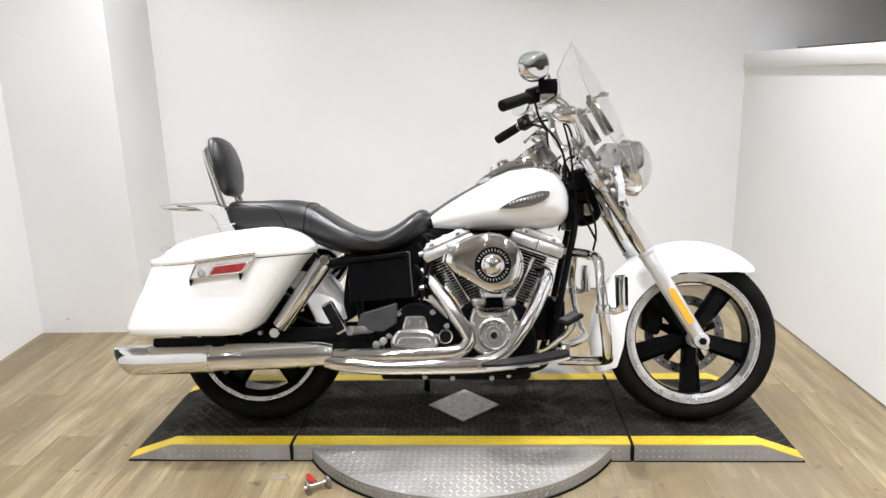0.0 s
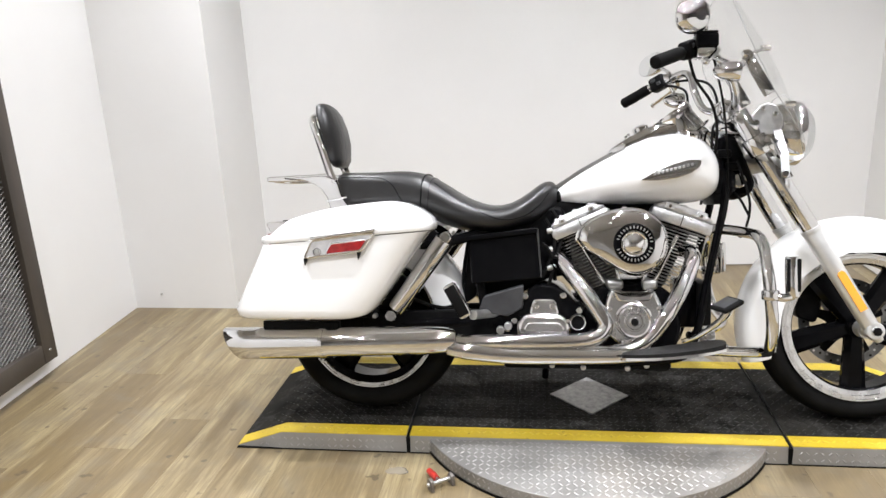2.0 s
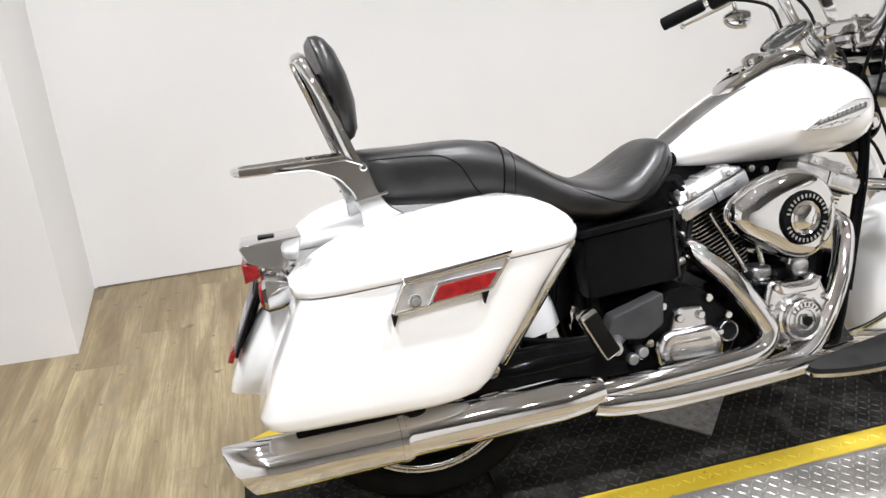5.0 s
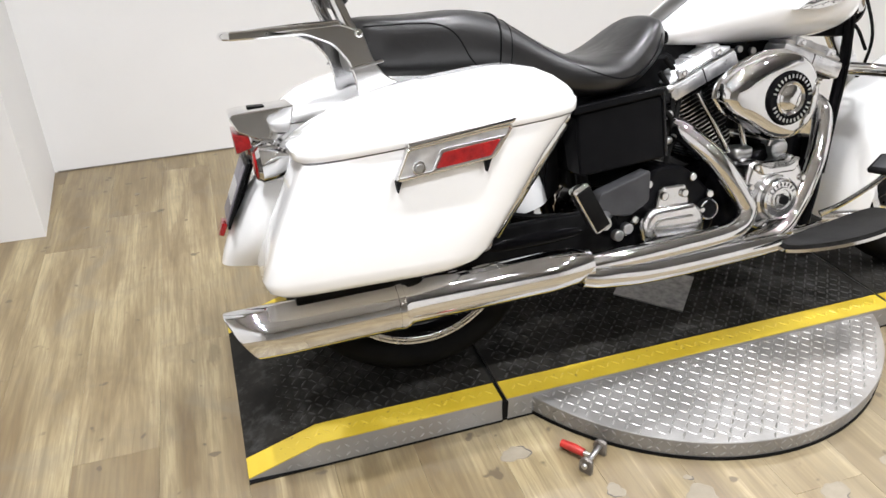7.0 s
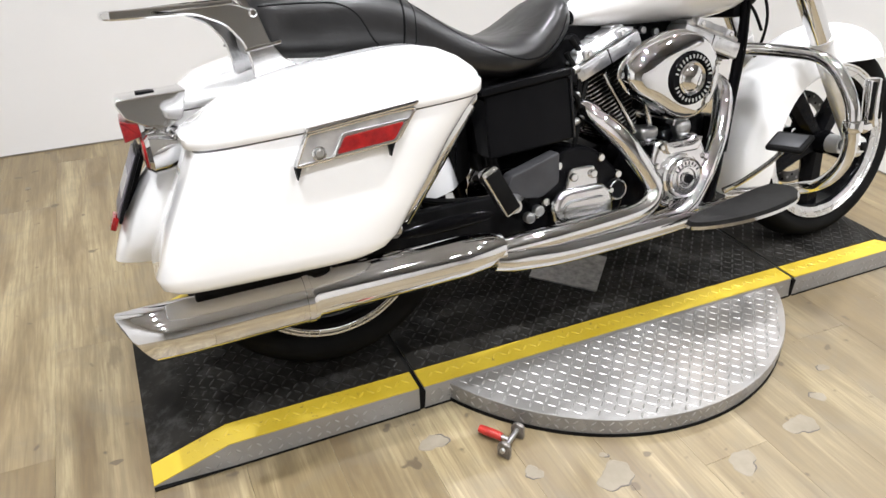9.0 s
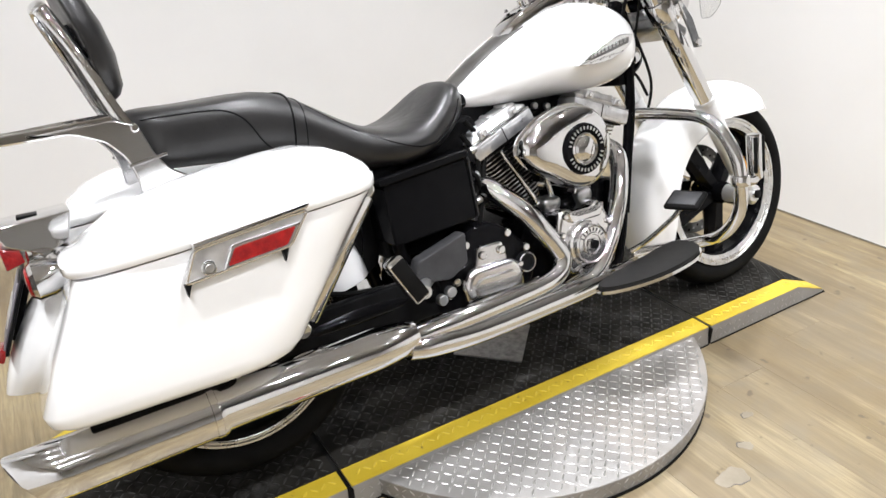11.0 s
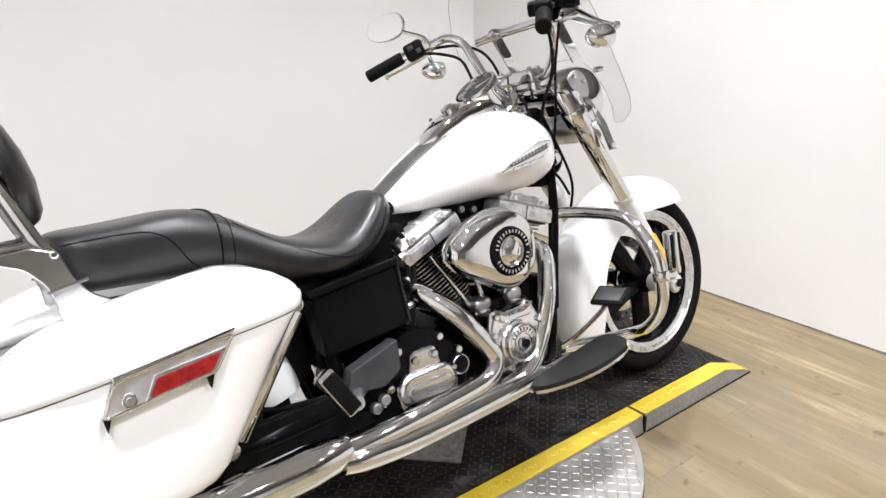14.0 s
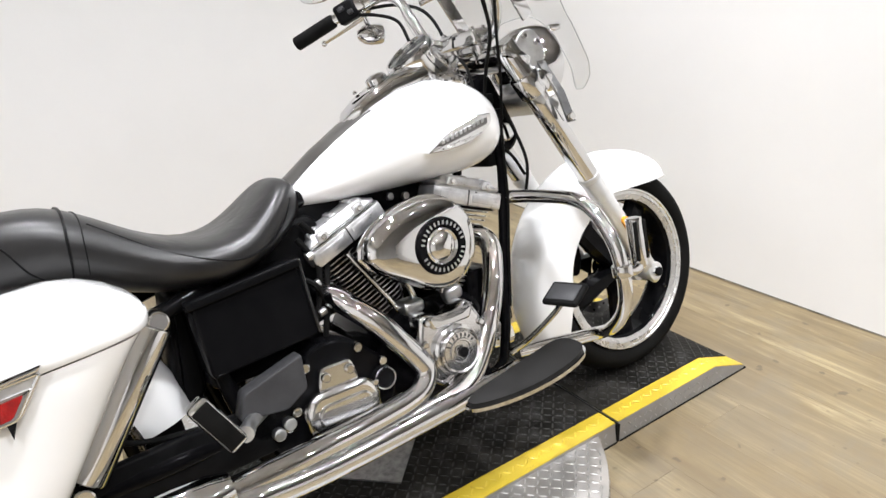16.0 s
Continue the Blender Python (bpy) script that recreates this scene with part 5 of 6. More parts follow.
for side in (-1, 1):
    k = 0.03 if side < 0 else 0.0
    end, inn = Vector((0.898, side * (0.375 + k), 1.09)), Vector((0.988, side * (0.29 + k), 1.133))
    d = (inn - end).normalized()
    prof = [(0.0, 0.0145), (0.003, 0.0185)] + [(0.006 + j * 0.0045, 0.0185 + (0.0007 if j % 2 else 0.0)) for j in range(25)] + [(0.122, 0.018), (0.126, 0.014)]
    part("grip", lathe(prof, end, d, 24), "rubber", handlebar, "black ribbed rubber grip")
    sw = box((-0.03, -0.021, -0.026), (0.03, 0.021, 0.026), 0.009, 3)
    q = d.to_track_quat("X", "Z").to_matrix().to_4x4()
    swm = Matrix.Translation(inn + d * 0.036) @ q
    house = part("switch_housing", moved(sw, swm), "satin", handlebar, "black switch housing")
    part("switch", moved(box((-0.016, -0.028, 0.004), (0.002, -0.019, 0.016), 0.002), swm), "graphite", house)
    part("switch", moved(box((0.006, -0.028, -0.014), (0.02, -0.019, -0.002), 0.002), swm), "graphite", house)
    a = inn + d * 0.065
    ball = Vector((1.02, 0.457, 1.092)) if side > 0 else Vector((1.011, -0.51, 1.068))
    lev = tube([a + Vector((0.035, side * -0.005, 0.0)), a + Vector((0.05, side * 0.05, -0.018)), a.lerp(ball, 0.66) + Vector((0.022, 0, -0.004)), ball], [0.008, 0.0095, 0.0075, 0.0062], 12, 6, squash=0.6)
    part("lever", lev, "chrome", handlebar, "chrome hand lever")
    part("lever_tip", lathe([(-0.009, 0.002), (-0.006, 0.0068), (0.0, 0.009), (0.006, 0.0068), (0.009, 0.002)], ball, (0, 1, 0), 16), "chrome", handlebar)
    part("lever_bracket", moved(box((-0.016, -0.012, -0.016), (0.022, 0.04, 0.016), 0.006), Matrix.Translation(a) @ q), "chrome" if side > 0 else "satin", handlebar)
    sc = Vector((1.068, 0.268, 1.081)) if side > 0 else Vector((1.094, -0.384, 1.063))
    sg = part("turn_signal", lathe([(-0.031, 0.0225), (-0.034, 0.0245), (-0.03, 0.0272), (0.0, 0.0272), (0.018, 0.0232), (0.034, 0.013), (0.039, 0.003)], sc, (-1, 0, 0.04), 28), "chrome", handlebar, "chrome bullet turn signal")
    part("signal_lens", lathe([(-0.0285, 0.0222), (-0.033, 0.018), (-0.0345, 0.004)], sc, (-1, 0, 0.04), 28), "lens", sg)
    part("signal_stem", rod(sc + Vector((0.0, 0, 0.025)), a + Vector((0.01, 0, -0.01)), 0.007), "chrome", sg)
    mc = Vector((1.004, 0.395, 1.237)) if side > 0 else Vector((1.0, -0.385, 1.218))
    bend = [a + Vector((0.014, 0.02, 0.03)), mc + Vector((0.026, -0.05, -0.022))] if side > 0 else [a + Vector((0.025, -0.015, 0.05)), mc + Vector((0.03, 0.03, -0.012))]
    part("mirror_stem", tube([a + Vector((0.012, 0, 0.012))] + bend + [mc + Vector((0.012, 0, 0))], [0.0065, 0.006, 0.0055, 0.006], 12), "chrome", handlebar)
    face = (Vector((-0.87, -0.5, 0.08)) if side > 0 else Vector((-0.62, 0.77, 0.08))).normalized()
    lat = Vector((0, 0, 1)).cross(face).normalized()
    upv = face.cross(lat)
    outline = [(-0.06, -0.002), (-0.05, 0.022), (-0.018, 0.038), (0.028, 0.044), (0.054, 0.028), (0.06, -0.002), (0.048, -0.03), (0.012, -0.045), (-0.032, -0.042), (-0.054, -0.026)]
    outline = [(-x, y) for x, y in outline] if side < 0 else [(x * 1.13, y * 0.87) for x, y in outline]
    oc = [(q2.x, q2.z * 1.08) for q2 in smooth_path([(x, 0, y) for x, y in outline + outline[:1]], 4)][:-1]
    shell = [[mc + lat * x * s + upv * y * s + face * h for x, y in oc] for h, s in ((0.008, 0.97), (0.006, 1.0), (-0.004, 0.99), (-0.016, 0.9), (-0.026, 0.7), (-0.031, 0.35))]
    mir = part("mirror", loft(shell), "chrome", handlebar, "teardrop chrome mirror", 50)
    part("mirror_glass", loft([[mc + lat * x * 0.93 + upv * y * 0.93 + face * h for x, y in oc] for h in (0.0075, 0.0095)]), "mirror", mir)
    if side < 0:
        rs = part("brake_reservoir", box((1.018, -0.355, 1.14), (1.08, -0.305, 1.178), 0.006, 3), "black", handlebar, "black brake fluid reservoir")
        part("reservoir_lid", box((1.019, -0.354, 1.1785), (1.079, -0.306, 1.184), 0.003), "satin", rs)
        part("reservoir_clamp", box((1.022, -0.35, 1.112), (1.072, -0.3, 1.1395), 0.006), "chrome", rs)
        part("throttle_cable", tube([inn + d * 0.03 + Vector((0, 0, -0.02)), (1.03, -0.29, 1.06), (1.09, -0.22, 1.0), (1.125, -0.14, 0.93), (1.125, -0.1, 0.82)], 0.0045, 8), "rubber", handlebar)
        part("brake_line", tube([(1.08, -0.28, 1.13), (1.125, -0.2, 1.02), (1.15, -0.155, 0.9), (1.165, -0.108, 0.77), (1.146, -0.118, 0.63), (1.12, -0.122, 0.5), (1.095, -0.125, 0.36)], 0.0036, 8), "rubber", handlebar)
    else:
        part("clutch_cable", tube([a + Vector((0.02, 0, -0.01)), (1.13, 0.2, 1.14), (1.17, 0.13, 1.1), (1.18, 0.08, 1.0), (1.16, 0.06, 0.85), (1.12, 0.06, 0.7)], 0.0045, 8), "rubber", handlebar)
        part("switch_cable", tube([inn + d * 0.06 + Vector((0, 0, -0.02)), (1.06, 0.2, 1.12), (1.085, 0.14, 1.09), (1.09, 0.1, 1.02), (1.13, 0.07, 0.93)], 0.0045, 8), "rubber", handlebar)

# ---- headlamp and windshield ----
HL = Vector((1.375, 0.0, 0.925))
lamp_ob = part("headlamp", lathe([(-0.115, 0.012), (-0.105, 0.04), (-0.08, 0.072), (-0.04, 0.094), (0.0, 0.101), (0.022, 0.103), (0.03, 0.100), (0.032, 0.092), (0.028, 0.09)], HL, (1, 0, -0.04), 56), "chrome", bike, "chrome headlamp bowl")
part("reflector_bowl", lathe([(0.026, 0.091), (0.0, 0.08), (-0.025, 0.055), (-0.04, 0.02)], HL, (1, 0, -0.04), 40), "chrome", lamp_ob)
part("lens", lathe([(0.024, 0.092), (0.045, 0.085), (0.062, 0.065), (0.072, 0.035), (0.075, 0.004)], HL, (1, 0, -0.04), 48), "lens", lamp_ob, "clear domed headlamp lens")
for side in (-1, 1):
    part("lamp_bracket", prism(rounded([(1.225, 0.945), (1.235, 0.98), (1.262, 1.008), (1.295, 1.008), (1.315, 0.985), (1.325, 0.945), (1.31, 0.918), (1.28, 0.912), (1.25, 0.922)], 0.014), side * 0.116, side * 0.125, 0.003), "casting", lamp_ob, "satin lamp bracket")
    part("bracket_leg", loft([[(u + x * 0.012, side * (v + y), w) for x, y in ((-1, 0), (1, 0), (1, 0.006), (-1, 0.006))] for u, v, w in ((1.305, 0.119, 0.93), (1.312, 0.168, 0.85), (1.308, 0.198, 0.775))]), "disc", lamp_ob)
    for u, v, w, rr in ((1.238, 0.123, 0.945, 0.015), (1.298, 0.123, 0.975, 0.008), (1.306, 0.198, 0.788, 0.011), (1.262, 0.123, 0.992, 0.007)):
        part("bracket_bolt", rod((u, side * v, w), (u, side * (v + 0.012), w), rr, seg=16, bevel=0.003), "chrome", lamp_ob)
    part("pinch_block", moved(box((-0.022, -0.016, -0.02), (0.022, 0.016, 0.02), 0.006), Matrix.Translation((1.272, side * 0.155, 0.885)) @ pose(0, 0, 0, 0, 31, 0)), "chrome", lamp_ob)
    part("line_tube", tube([(1.275, side * 0.168, 0.895), (1.305, side * 0.17, 0.84), (1.335, side * 0.17, 0.78)], 0.0045, 8), "chrome", lamp_ob)
    ft = FA.lerp(FB, 0.13) + Vector((0, side * 0.137, 0))
    part("tube_clamp", rod(ft - fdir * 0.03, ft + fdir * 0.03, 0.037, bevel=0.006), "chrome", lamp_ob)


def shield_half(w):
    """Half the shield's width at height w."""
    return float(np.interp(w, (0.845, 0.87, 0.92, 1.0, 1.1, 1.18, 1.26, 1.32, 1.38), (0.232, 0.255, 0.272, 0.292, 0.298, 0.286, 0.255, 0.215, 0.16)))


def shield_u(v, w):
    """The shield leans back and wraps round; its lower lobes flare forward again."""
    wrap = float(np.interp(w, (0.85, 0.905, 1.016, 1.114, 1.185, 1.26, 1.34, 1.38), (0.066, 0.067, 0.112, 0.12, 0.113, 0.09, 0.057, 0.045)))
    return 1.405 - (w - 0.85) * 0.452 + 0.035 * math.sin((w - 0.85) / 0.53 * math.pi) - wrap * (abs(v) / shield_half(w)) ** 2.2


cols, rows_n = 40, 34
grid = []
for i in range(rows_n + 1):
    row = []
    for j in range(cols + 1):
        t = -1 + 2 * j / cols
        a = abs(t)
        top = 1.382 - 0.05 * a ** 3
        bot = 0.846 + 0.2 * max(0.0, 1 - (a / 0.66) ** 3.2) + 0.03 * max(0.0, (a - 0.85) / 0.15) ** 2
        w = bot + (top - bot) * i / rows_n
        v = shield_half(w) * t
        row.append((shield_u(v, w), v, w))
    grid.append(row)
bm = loft(grid, caps=False, closed=False)
bmesh.ops.solidify(bm, geom=list(bm.faces), thickness=0.004)
shield = part("windshield", bm, "glass", bike, "clear polycarbonate windshield", 50)
shield.visible_shadow = False
edge_pts = [grid[i][0] for i in range(rows_n + 1)] + grid[-1][1:] + [grid[i][-1] for i in range(rows_n - 1, -1, -1)] + grid[0][-2::-1]
part("shield_edge", tube(edge_pts, 0.001, 6, 1), "graphite_light", shield, "dark polished edge")
bow = [(1.203, -0.205, 1.143), (1.222, -0.13, 1.152), (1.236, 0.0, 1.157), (1.222, 0.13, 1.152), (1.203, 0.205, 1.143)]
part("cross_brace", tube(bow, 0.0055, 12, 6, squash=2.2), "chrome", shield, "flat chrome cross brace")
for side in (-1, 1):
    a, b = Vector((1.212, side * 0.128, 1.158)), Vector((1.282, side * 0.128, 1.035))
    part("strap", moved(box((-0.004, -0.018, 0), (0.004, 0.018, (a - b).length), 0.003), Matrix.Translation(b) @ (a - b).to_track_quat("Z", "Y").to_matrix().to_4x4()), "chrome", shield, "flat chrome strap")
    part("strap_cap", rod(a + Vector((-0.012, 0, 0.0)), a + Vector((0.01, 0, 0.004)), 0.0125, bevel=0.004), "chrome", shield)
    e = Vector((shield_u(0.16, 1.168), side * 0.16, 1.168))
    part("brace_arm", tube([(1.21, side * 0.158, 1.148), (1.235, side * 0.16, 1.16), e], 0.0085, 10, squash=0.6), "chrome", shield)
    for v, w in ((0.16, 1.168), (0.16, 1.0)):
        p = Vector((shield_u(v, w), side * v, w))
        part("knob", rod(p - Vector((0.022, 0, 0)), p + Vector((0.01, 0, 0)), 0.0085, bevel=0.003), "chrome", shield)

# ---- engine guard, pegs, board, pedal ----
G = [(1.13, 0.085, 0.622), (1.168, 0.12, 0.62), (1.203, 0.2, 0.613), (1.208, 0.29, 0.604), (1.209, 0.345, 0.572), (1.206, 0.39, 0.51), (1.21, 0.40, 0.445), (1.22, 0.385, 0.365), (1.232, 0.33, 0.30), (1.235, 0.25, 0.262), (1.10, 0.13, 0.24)]
for side in (-1, 1):
    guard = part("engine_guard", tube([(u, side * v, w) for u, v, w in G], 0.0165, 18), "chrome", bike, "bent chrome engine guard")
    part("guard_clamp", rod((1.21, side * 0.40, 0.436), (1.209, side * 0.40, 0.464), 0.023, bevel=0.004), "chrome", guard)
    hp = rod((1.268, side * 0.398, 0.442), (1.264, side * 0.398, 0.556), 0.0185, seg=20, bevel=0.005)
    part("peg_arm", tube([(1.21, side * 0.405, 0.45), (1.24, side * 0.408, 0.443), (1.266, side * 0.40, 0.448)], 0.012, 12), "chrome", guard)
    peg = part("highway_peg", hp, "chrome", guard, "folding chrome highway peg")
    for j in range(2):
        part("peg_rubber", moved(box((-0.004, -0.004, -0.045), (0.004, 0.004, 0.045), 0.002), Matrix.Translation((1.266 + (0.014 if j else -0.014), side * 0.412, 0.505))), "rubber", peg)
    brd = [(0.818, 0.285), (0.82, 0.315), (0.86, 0.348), (0.92, 0.375), (0.99, 0.388), (1.06, 0.384), (1.105, 0.362), (1.12, 0.325), (1.112, 0.28), (1.07, 0.268), (0.92, 0.268), (0.855, 0.27)]
    loop = [(q2.x, q2.z) for q2 in smooth_path([(u, 0, v) for u, v in brd + brd[:1]], 4)][:-1]

    def board_w(u):
        return 0.255 + 0.145 * (u - 0.85)

    def slab_board(s, z0, z1):
        return loft([[(0.965 + (u - 0.965) * s, side * (0.33 + (v - 0.33) * s), board_w(u) + z) for u, v in loop] for z in (z0, z1)])

    board = part("floorboard", slab_board(1.0, -0.008, 0.0), "chrome", bike, "half-moon rider floorboard")
    part("board_mat", slab_board(0.955, 0.0005, 0.010), "board_rubber", board, "black rubber board mat", 50)
    part("board_mount", box((0.94, min(side * 0.13, side * 0.26), 0.225), (0.985, max(side * 0.13, side * 0.26), 0.25), 0.006), "black", board)
    pm = Matrix.Translation((0.328, side * 0.268, 0.412)) @ pose(0, 0, 0, 0, -29, 0)
    pas = part("passenger_peg", moved(box((-0.021, -0.017, -0.060), (0.021, 0.017, 0.058), 0.010, 3), pm), "chrome", bike, "folded chrome passenger footpeg")
    part("peg_rubber", moved(box((-0.017, -0.0215 if side < 0 else 0.0165, -0.05), (0.017, -0.0165 if side < 0 else 0.0215, 0.05), 0.002), pm), "rubber", pas)
    part("peg_mount", tube([(0.375, side * 0.25, 0.365), (0.40, side * 0.2, 0.36), (0.44, side * 0.15, 0.36)], [0.016, 0.014, 0.018], 12), "casting", pas)
pm = Matrix.Translation((1.122, -0.305, 0.402)) @ pose(0, 0, 0, 0, -28, 12)
pedal = part("brake_pedal", tube([(1.13, -0.29, 0.398), (1.115, -0.265, 0.36), (1.06, -0.225, 0.305), (1.02, -0.2, 0.28)], [0.017, 0.016, 0.016, 0.018], 12, 6, squash=0.45), "chrome", bike, "chrome rear brake pedal arm")
part("pedal_relief", moved(box((-0.024, -0.038, 0.0155), (0.024, 0.038, 0.0175), 0.0015), pm), "graphite", pedal)
part("pedal_pad", moved(box((-0.034, -0.048, 0.0), (0.034, 0.048, 0.016), 0.008, 3), pm), "rubber", pedal, "black rubber pedal pad")
part("kickstand", tube([(0.60, 0.14, 0.2), (0.60, 0.22, 0.11), (0.59, 0.285, -0.06)], [0.014, 0.012, 0.014], 12), "black", bike, "black side stand")

# ---- engine fittings, wiring and the dark hardware between ----
for x0, x1 in ((0.783, 0.698), (0.832, 0.80), (0.905, 0.948), (0.94, 1.012)):
    part("pushrod_tube", rod((x0, -0.135, 0.455), (x1, -0.122, 0.605), 0.007, bevel=0.001), "chrome", bike, "chrome pushrod tube")
for x0, x1 in ((0.785, 0.85), (0.895, 0.955)):
    part("lifter_block", box((x0 + 0.006, -0.155, 0.435), (x1 - 0.006, -0.10, 0.466), 0.011, 3), "casting", bike)
part("intake_manifold", box((0.80, -0.13, 0.50), (0.93, 0.08, 0.60), 0.02), "satin", bike)
part("engine_mount", box((1.02, -0.06, 0.30), (1.085, 0.06, 0.46), 0.01), "black", bike)
part("voltage_regulator", box((1.085, -0.09, 0.31), (1.125, 0.09, 0.45), 0.008), "satin", bike, "finned black voltage regulator")
part("oil_filter", rod((1.08, -0.02, 0.26), (1.145, -0.02, 0.25), 0.038, bevel=0.006), "chrome", bike)
part("horn_cover", lathe([(0.0, 0.045), (-0.012, 0.05), (-0.03, 0.045), (-0.038, 0.02)], (1.155, -0.05, 0.77), (-0.3, 1, 0), 32), "black", bike)
part("neck_cover", prism(rounded([(1.125, 0.77), (1.14, 0.84), (1.155, 0.92), (1.2, 0.925), (1.235, 0.85), (1.27, 0.76), (1.245, 0.725), (1.19, 0.71)], 0.02), -0.05, 0.05, 0.012), "black", bike, "black steering neck cover")
part("neck_bolt", rod((1.212, -0.045, 0.774), (1.21, -0.072, 0.774), 0.024, bevel=0.006), "chrome", bike, "round chrome neck bolt")
for u, w in ((1.165, 0.86), (1.19, 0.82), (1.16, 0.79)):
    part("connector", box((u - 0.02, -0.075, w - 0.012), (u + 0.02, -0.045, w + 0.014), 0.005), "satin", bike, "black wiring connector")
part("ignition_module", box((1.13, -0.085, 0.70), (1.175, 0.085, 0.745), 0.008), "satin", bike)
for pts in ([(1.2, -0.08, 0.84), (1.235, -0.1, 0.70), (1.215, -0.09, 0.60), (1.19, -0.1, 0.62)], [(1.17, 0.04, 0.98), (1.13, -0.06, 0.94), (1.12, -0.09, 0.85)], [(1.18, -0.03, 0.76), (1.21, -0.07, 0.72), (1.24, -0.08, 0.66)]):
    part("cable", tube(pts, 0.0042, 8), "rubber", bike)
part("oil_pan", box((0.46, -0.11, 0.165), (1.0, 0.11, 0.21), 0.015), "satin", bike)
part("primary_cover", prism(rounded([(0.46, 0.26), (0.98, 0.25), (1.0, 0.33), (0.95, 0.40), (0.5, 0.39), (0.45, 0.33)], 0.05), 0.14, 0.2, 0.015), "chrome", bike, "chrome primary cover")
part("belt_guard", prism(rounded([(0.0, 0.26), (0.46, 0.27), (0.47, 0.34), (0.42, 0.37), (0.0, 0.36)], 0.02), -0.165, -0.14, 0.004), "satin", bike, "black lower belt guard")
part("pivot_cover", rod((0.435, -0.12, 0.325), (0.435, -0.165, 0.325), 0.03, bevel=0.006), "black", bike)
for u, w in ((0.455, 0.305), (0.48, 0.318)):
    part("pivot_bolt", rod((u, -0.15, w), (u, -0.182, w), 0.013, seg=14, bevel=0.003), "casting", bike)
part("muffler_bracket", box((-0.3, -0.285, 0.318), (-0.05, -0.255, 0.345), 0.004), "satin", bike, "black muffler hanger")
part("bag_bracket", box((-0.2, -0.20, 0.345), (0.05, -0.14, 0.366), 0.006), "satin", bike)
for u in (-0.15, -0.02, 0.05):
    part("bracket_bolt", rod((u, -0.19, 0.352), (u, -0.212, 0.352), 0.008, seg=12, bevel=0.002), "casting", bike)
part("inner_fender", prism(rounded([(0.31, 0.36), (0.37, 0.4), (0.375, 0.6), (0.34, 0.62), (0.32, 0.5)], 0.02), -0.06, 0.06, 0.01), "satin", bike)
# Black plate added to fill the see-through gap under the saddlebag.
part("gap_filler_plate", prism(rounded([(-0.2, 0.30), (0.12, 0.30), (0.14, 0.40), (-0.18, 0.40)], 0.02), -0.13, -0.112, 0.004), "satin", bike, "black filler plate added under the saddlebag")
part("exhaust_support", box((0.52, -0.262, 0.235), (0.58, -0.15, 0.25), 0.004), "black", bike)
part("rear_caliper", prism(rounded([(0.05, 0.40), (0.14, 0.38), (0.17, 0.43), (0.12, 0.48), (0.06, 0.46)], 0.015), -0.125, -0.085, 0.006), "satin", bike)
part("pipe_clamp", rod((0.300, -0.271, 0.28), (0.325, -0.271, 0.28), 0.0335, bevel=0.003), "chrome", muf)
part("muffler_band", lathe([(-0.007, 0.051), (-0.006, 0.0528), (0.006, 0.0528), (0.007, 0.051)], (-0.102, -0.272, 0.2766), (1, 0, 0.032), 48), "chrome", muf)
part("oil_tank", prism(rounded([(0.37, 0.40), (0.50, 0.40), (0.60, 0.46), (0.69, 0.48), (0.68, 0.60), (0.66, 0.70), (0.60, 0.70), (0.5, 0.64), (0.37, 0.62)], 0.03), -0.085, 0.085, 0.012), "satin", bike, "black oil tank and wiring cover under the seat")
part("throttle_body", box((0.79, -0.12, 0.56), (0.93, 0.05, 0.66), 0.02), "satin", bike)
for pts in ([(0.60, -0.11, 0.66), (0.63, -0.12, 0.60), (0.615, -0.125, 0.53), (0.59, -0.13, 0.47)], [(0.62, -0.1, 0.69), (0.655, -0.11, 0.63), (0.64, -0.12, 0.55), (0.61, -0.13, 0.45), (0.6, -0.13, 0.42)], [(0.59, -0.12, 0.58), (0.61, -0.14, 0.56), (0.625, -0.12, 0.52), (0.63, -0.1, 0.46)]):
    part("hose", tube(pts, 0.0065, 8), "rubber", bike)
for w in (0.50, 0.56, 0.62):
    part("hose_clip", rod((0.605, -0.13, w), (0.622, -0.128, w + 0.004), 0.009, seg=12, bevel=0.002), "casting", bike)
part("hose", tube([(0.16, -0.13, 0.40), (0.24, -0.14, 0.375), (0.36, -0.14, 0.36)], 0.006, 8), "rubber", bike)
for u, w in ((0.62, 0.17), (0.72, 0.165), (0.86, 0.165), (0.92, 0.175)):
    part("drain_bolt", rod((u, -0.105, w + 0.01), (u, -0.122, w + 0.01), 0.009, seg=8, bevel=0.002), "casting", bike)

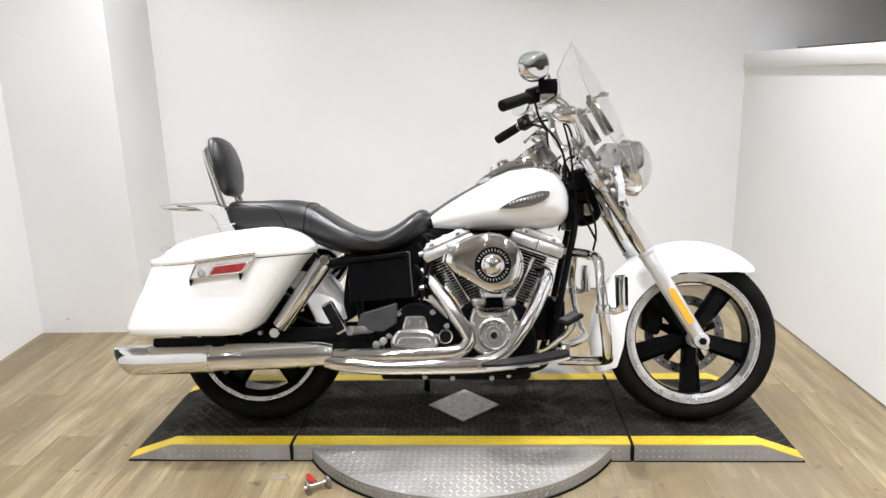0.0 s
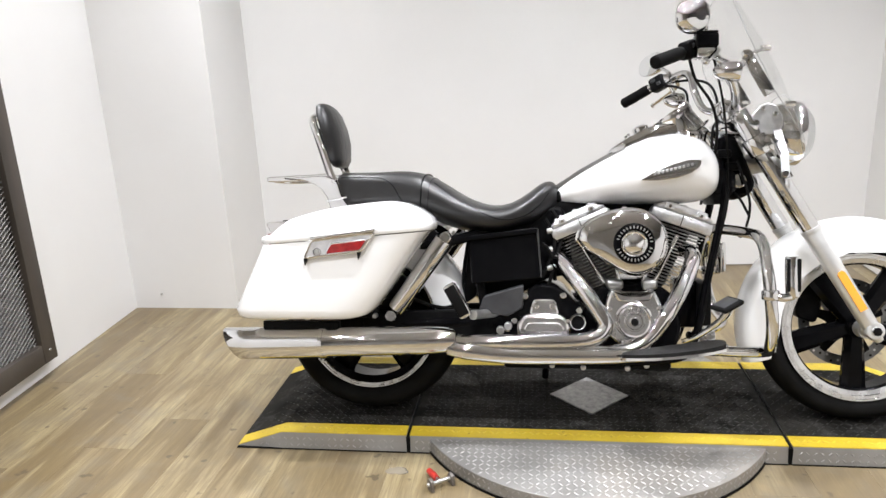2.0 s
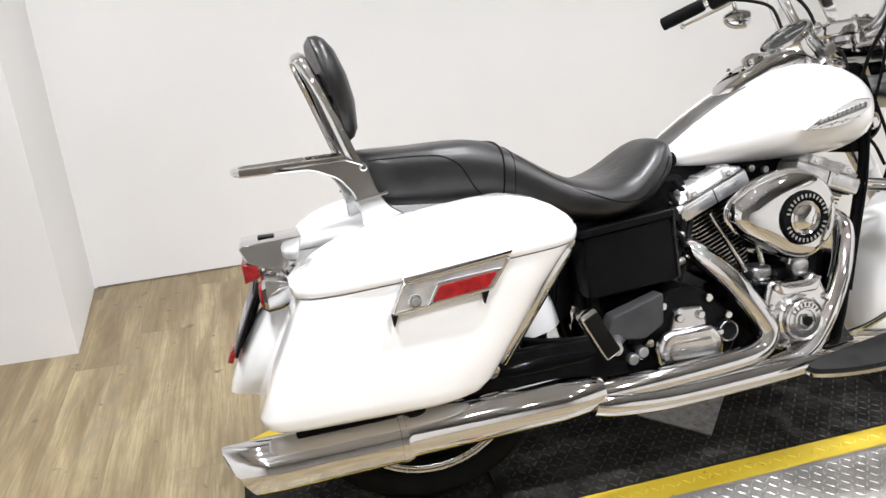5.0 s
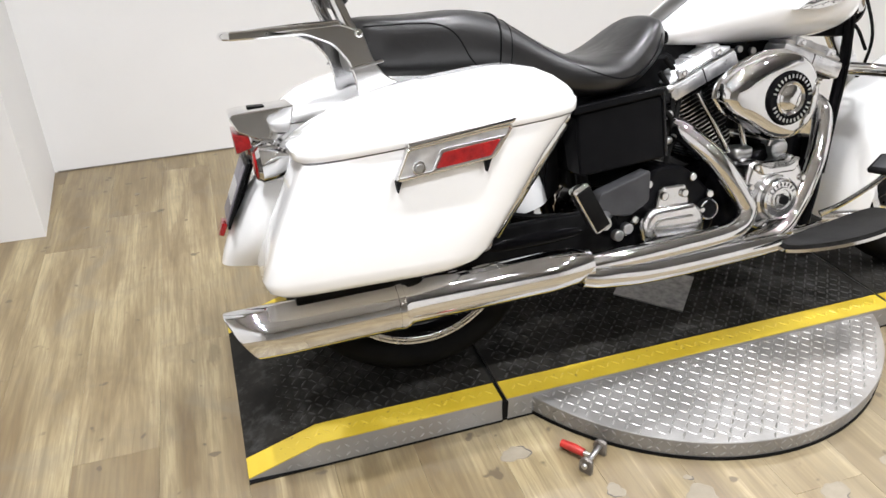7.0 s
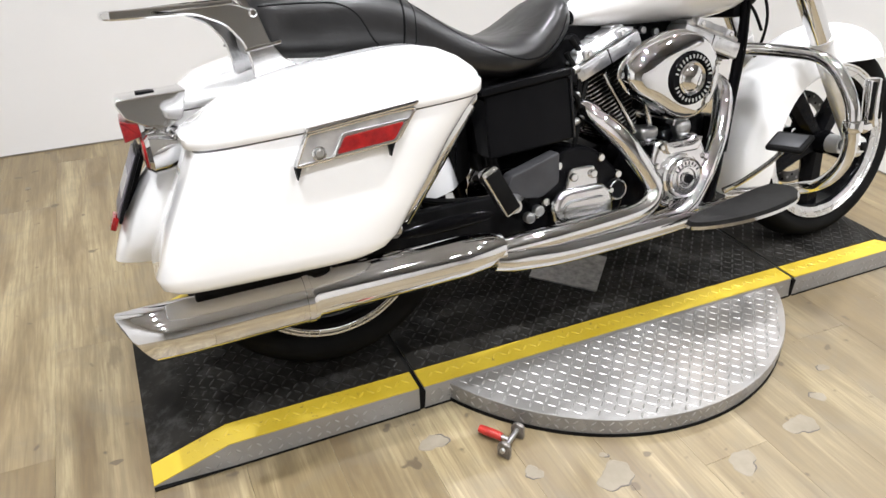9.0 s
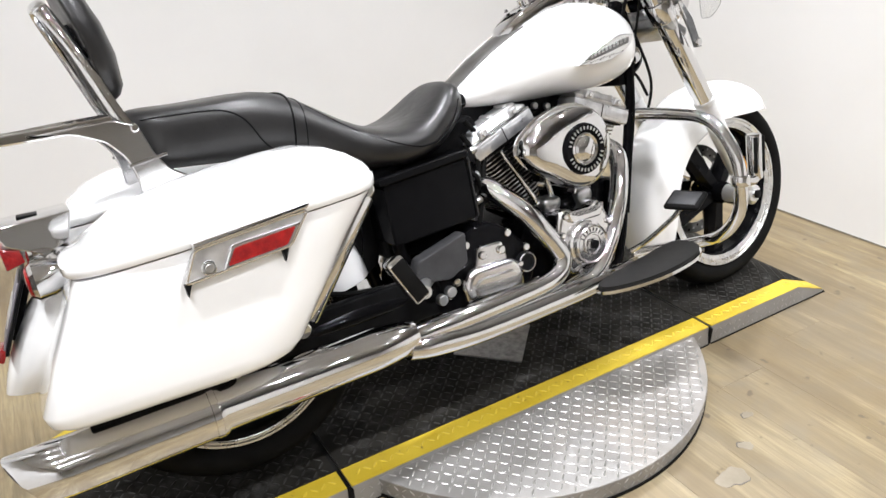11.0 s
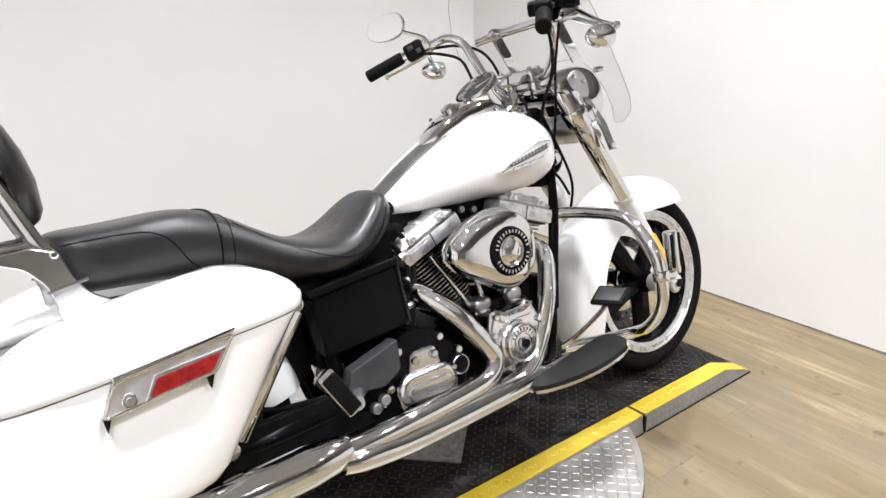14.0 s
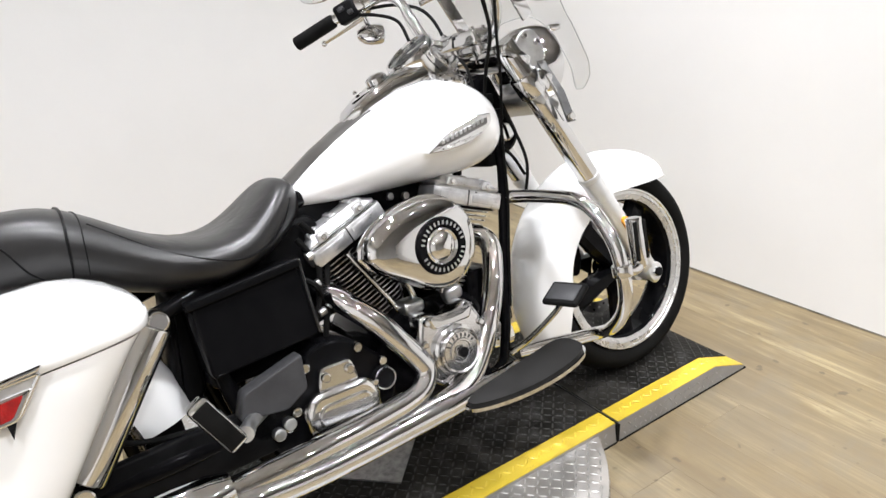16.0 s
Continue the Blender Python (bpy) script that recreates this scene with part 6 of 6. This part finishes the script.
# ---- floor planks ----
floor = tagged(part("floor", box((-2.5, ROOM_S - 0.12, -0.05), (4.17, 2.3, -0.004)), "joint"), "light wood-look vinyl plank floor", "floor", kind="structure")
PW, PL = 0.182, 1.22
plank = box((0.00015, 0.00015, -0.004), (PW - 0.00015, PL - 0.00015, 0.0), 0.0004, 1)
finish(plank)
plank_mesh = bpy.data.meshes.new("plank")
plank.to_mesh(plank_mesh)
plank.free()
plank_mesh.materials.append(M["plank"])
rng = random.Random(7)
for i in range(26):
    y = ROOM_S - 0.1 - rng.random() * PL
    while y < 2.05:
        ob = new("plank", plank_mesh)
        ob.location = (-2.46 + i * PW, y, 0)
        ob.parent = floor
        if y < ROOM_S - 0.1:  # the first board of a row is cut at the wall
            ob.scale.y = (y + PL - ROOM_S + 0.1) / PL
            ob.location.y = ROOM_S - 0.1
        y += PL

# Dried plaster smears, each with a lifted dark rim.
for x, y, r in ([(0.202, -0.402, 0.036), (0.318, -0.349, 0.018), (0.419, -0.275, 0.015), (-0.612, -0.117, 0.028), (-0.01, -0.434, 0.034), (-0.292, -0.354, 0.04), (-0.45, -0.278, 0.02), (-0.283, -0.296, 0.009), (-1.46, 1.55, 0.012), (-1.62, 1.32, 0.01)]):
    wob = [rng.random() for _ in range(6)]
    outline = []
    for i in range(28):
        t = 2 * math.pi * i / 28
        q = r * (0.85 + 0.16 * math.sin(2 * t + 6 * wob[0]) + 0.1 * math.sin(3 * t + 6 * wob[1]) + 0.06 * math.sin(7 * t + 6 * wob[2]))
        outline.append((x + q * math.cos(t) * 1.25, y + q * math.sin(t)))
    smear = loft([[(px, py, 0.0001) for px, py in outline], [(x + (px - x) * 0.93, y + (py - y) * 0.93, 0.0006) for px, py in outline]])
    ob = part("plaster_smear", smear, "plaster", floor, "grey dried plaster smear")
    first = int(28 * wob[3])
    arc = [Vector((*outline[(first + i) % 28], 0.0004)) for i in range(7 + int(5 * wob[4]))]
    rim = tube(arc, [0.0004, 0.0016, 0.0024, 0.0018, 0.0005], 6, 3)
    for v in rim.verts:
        v.co.z = 0.0002 + max(0.0, v.co.z) * 0.5
    part("scuff_mark", rim, "scuff", ob)
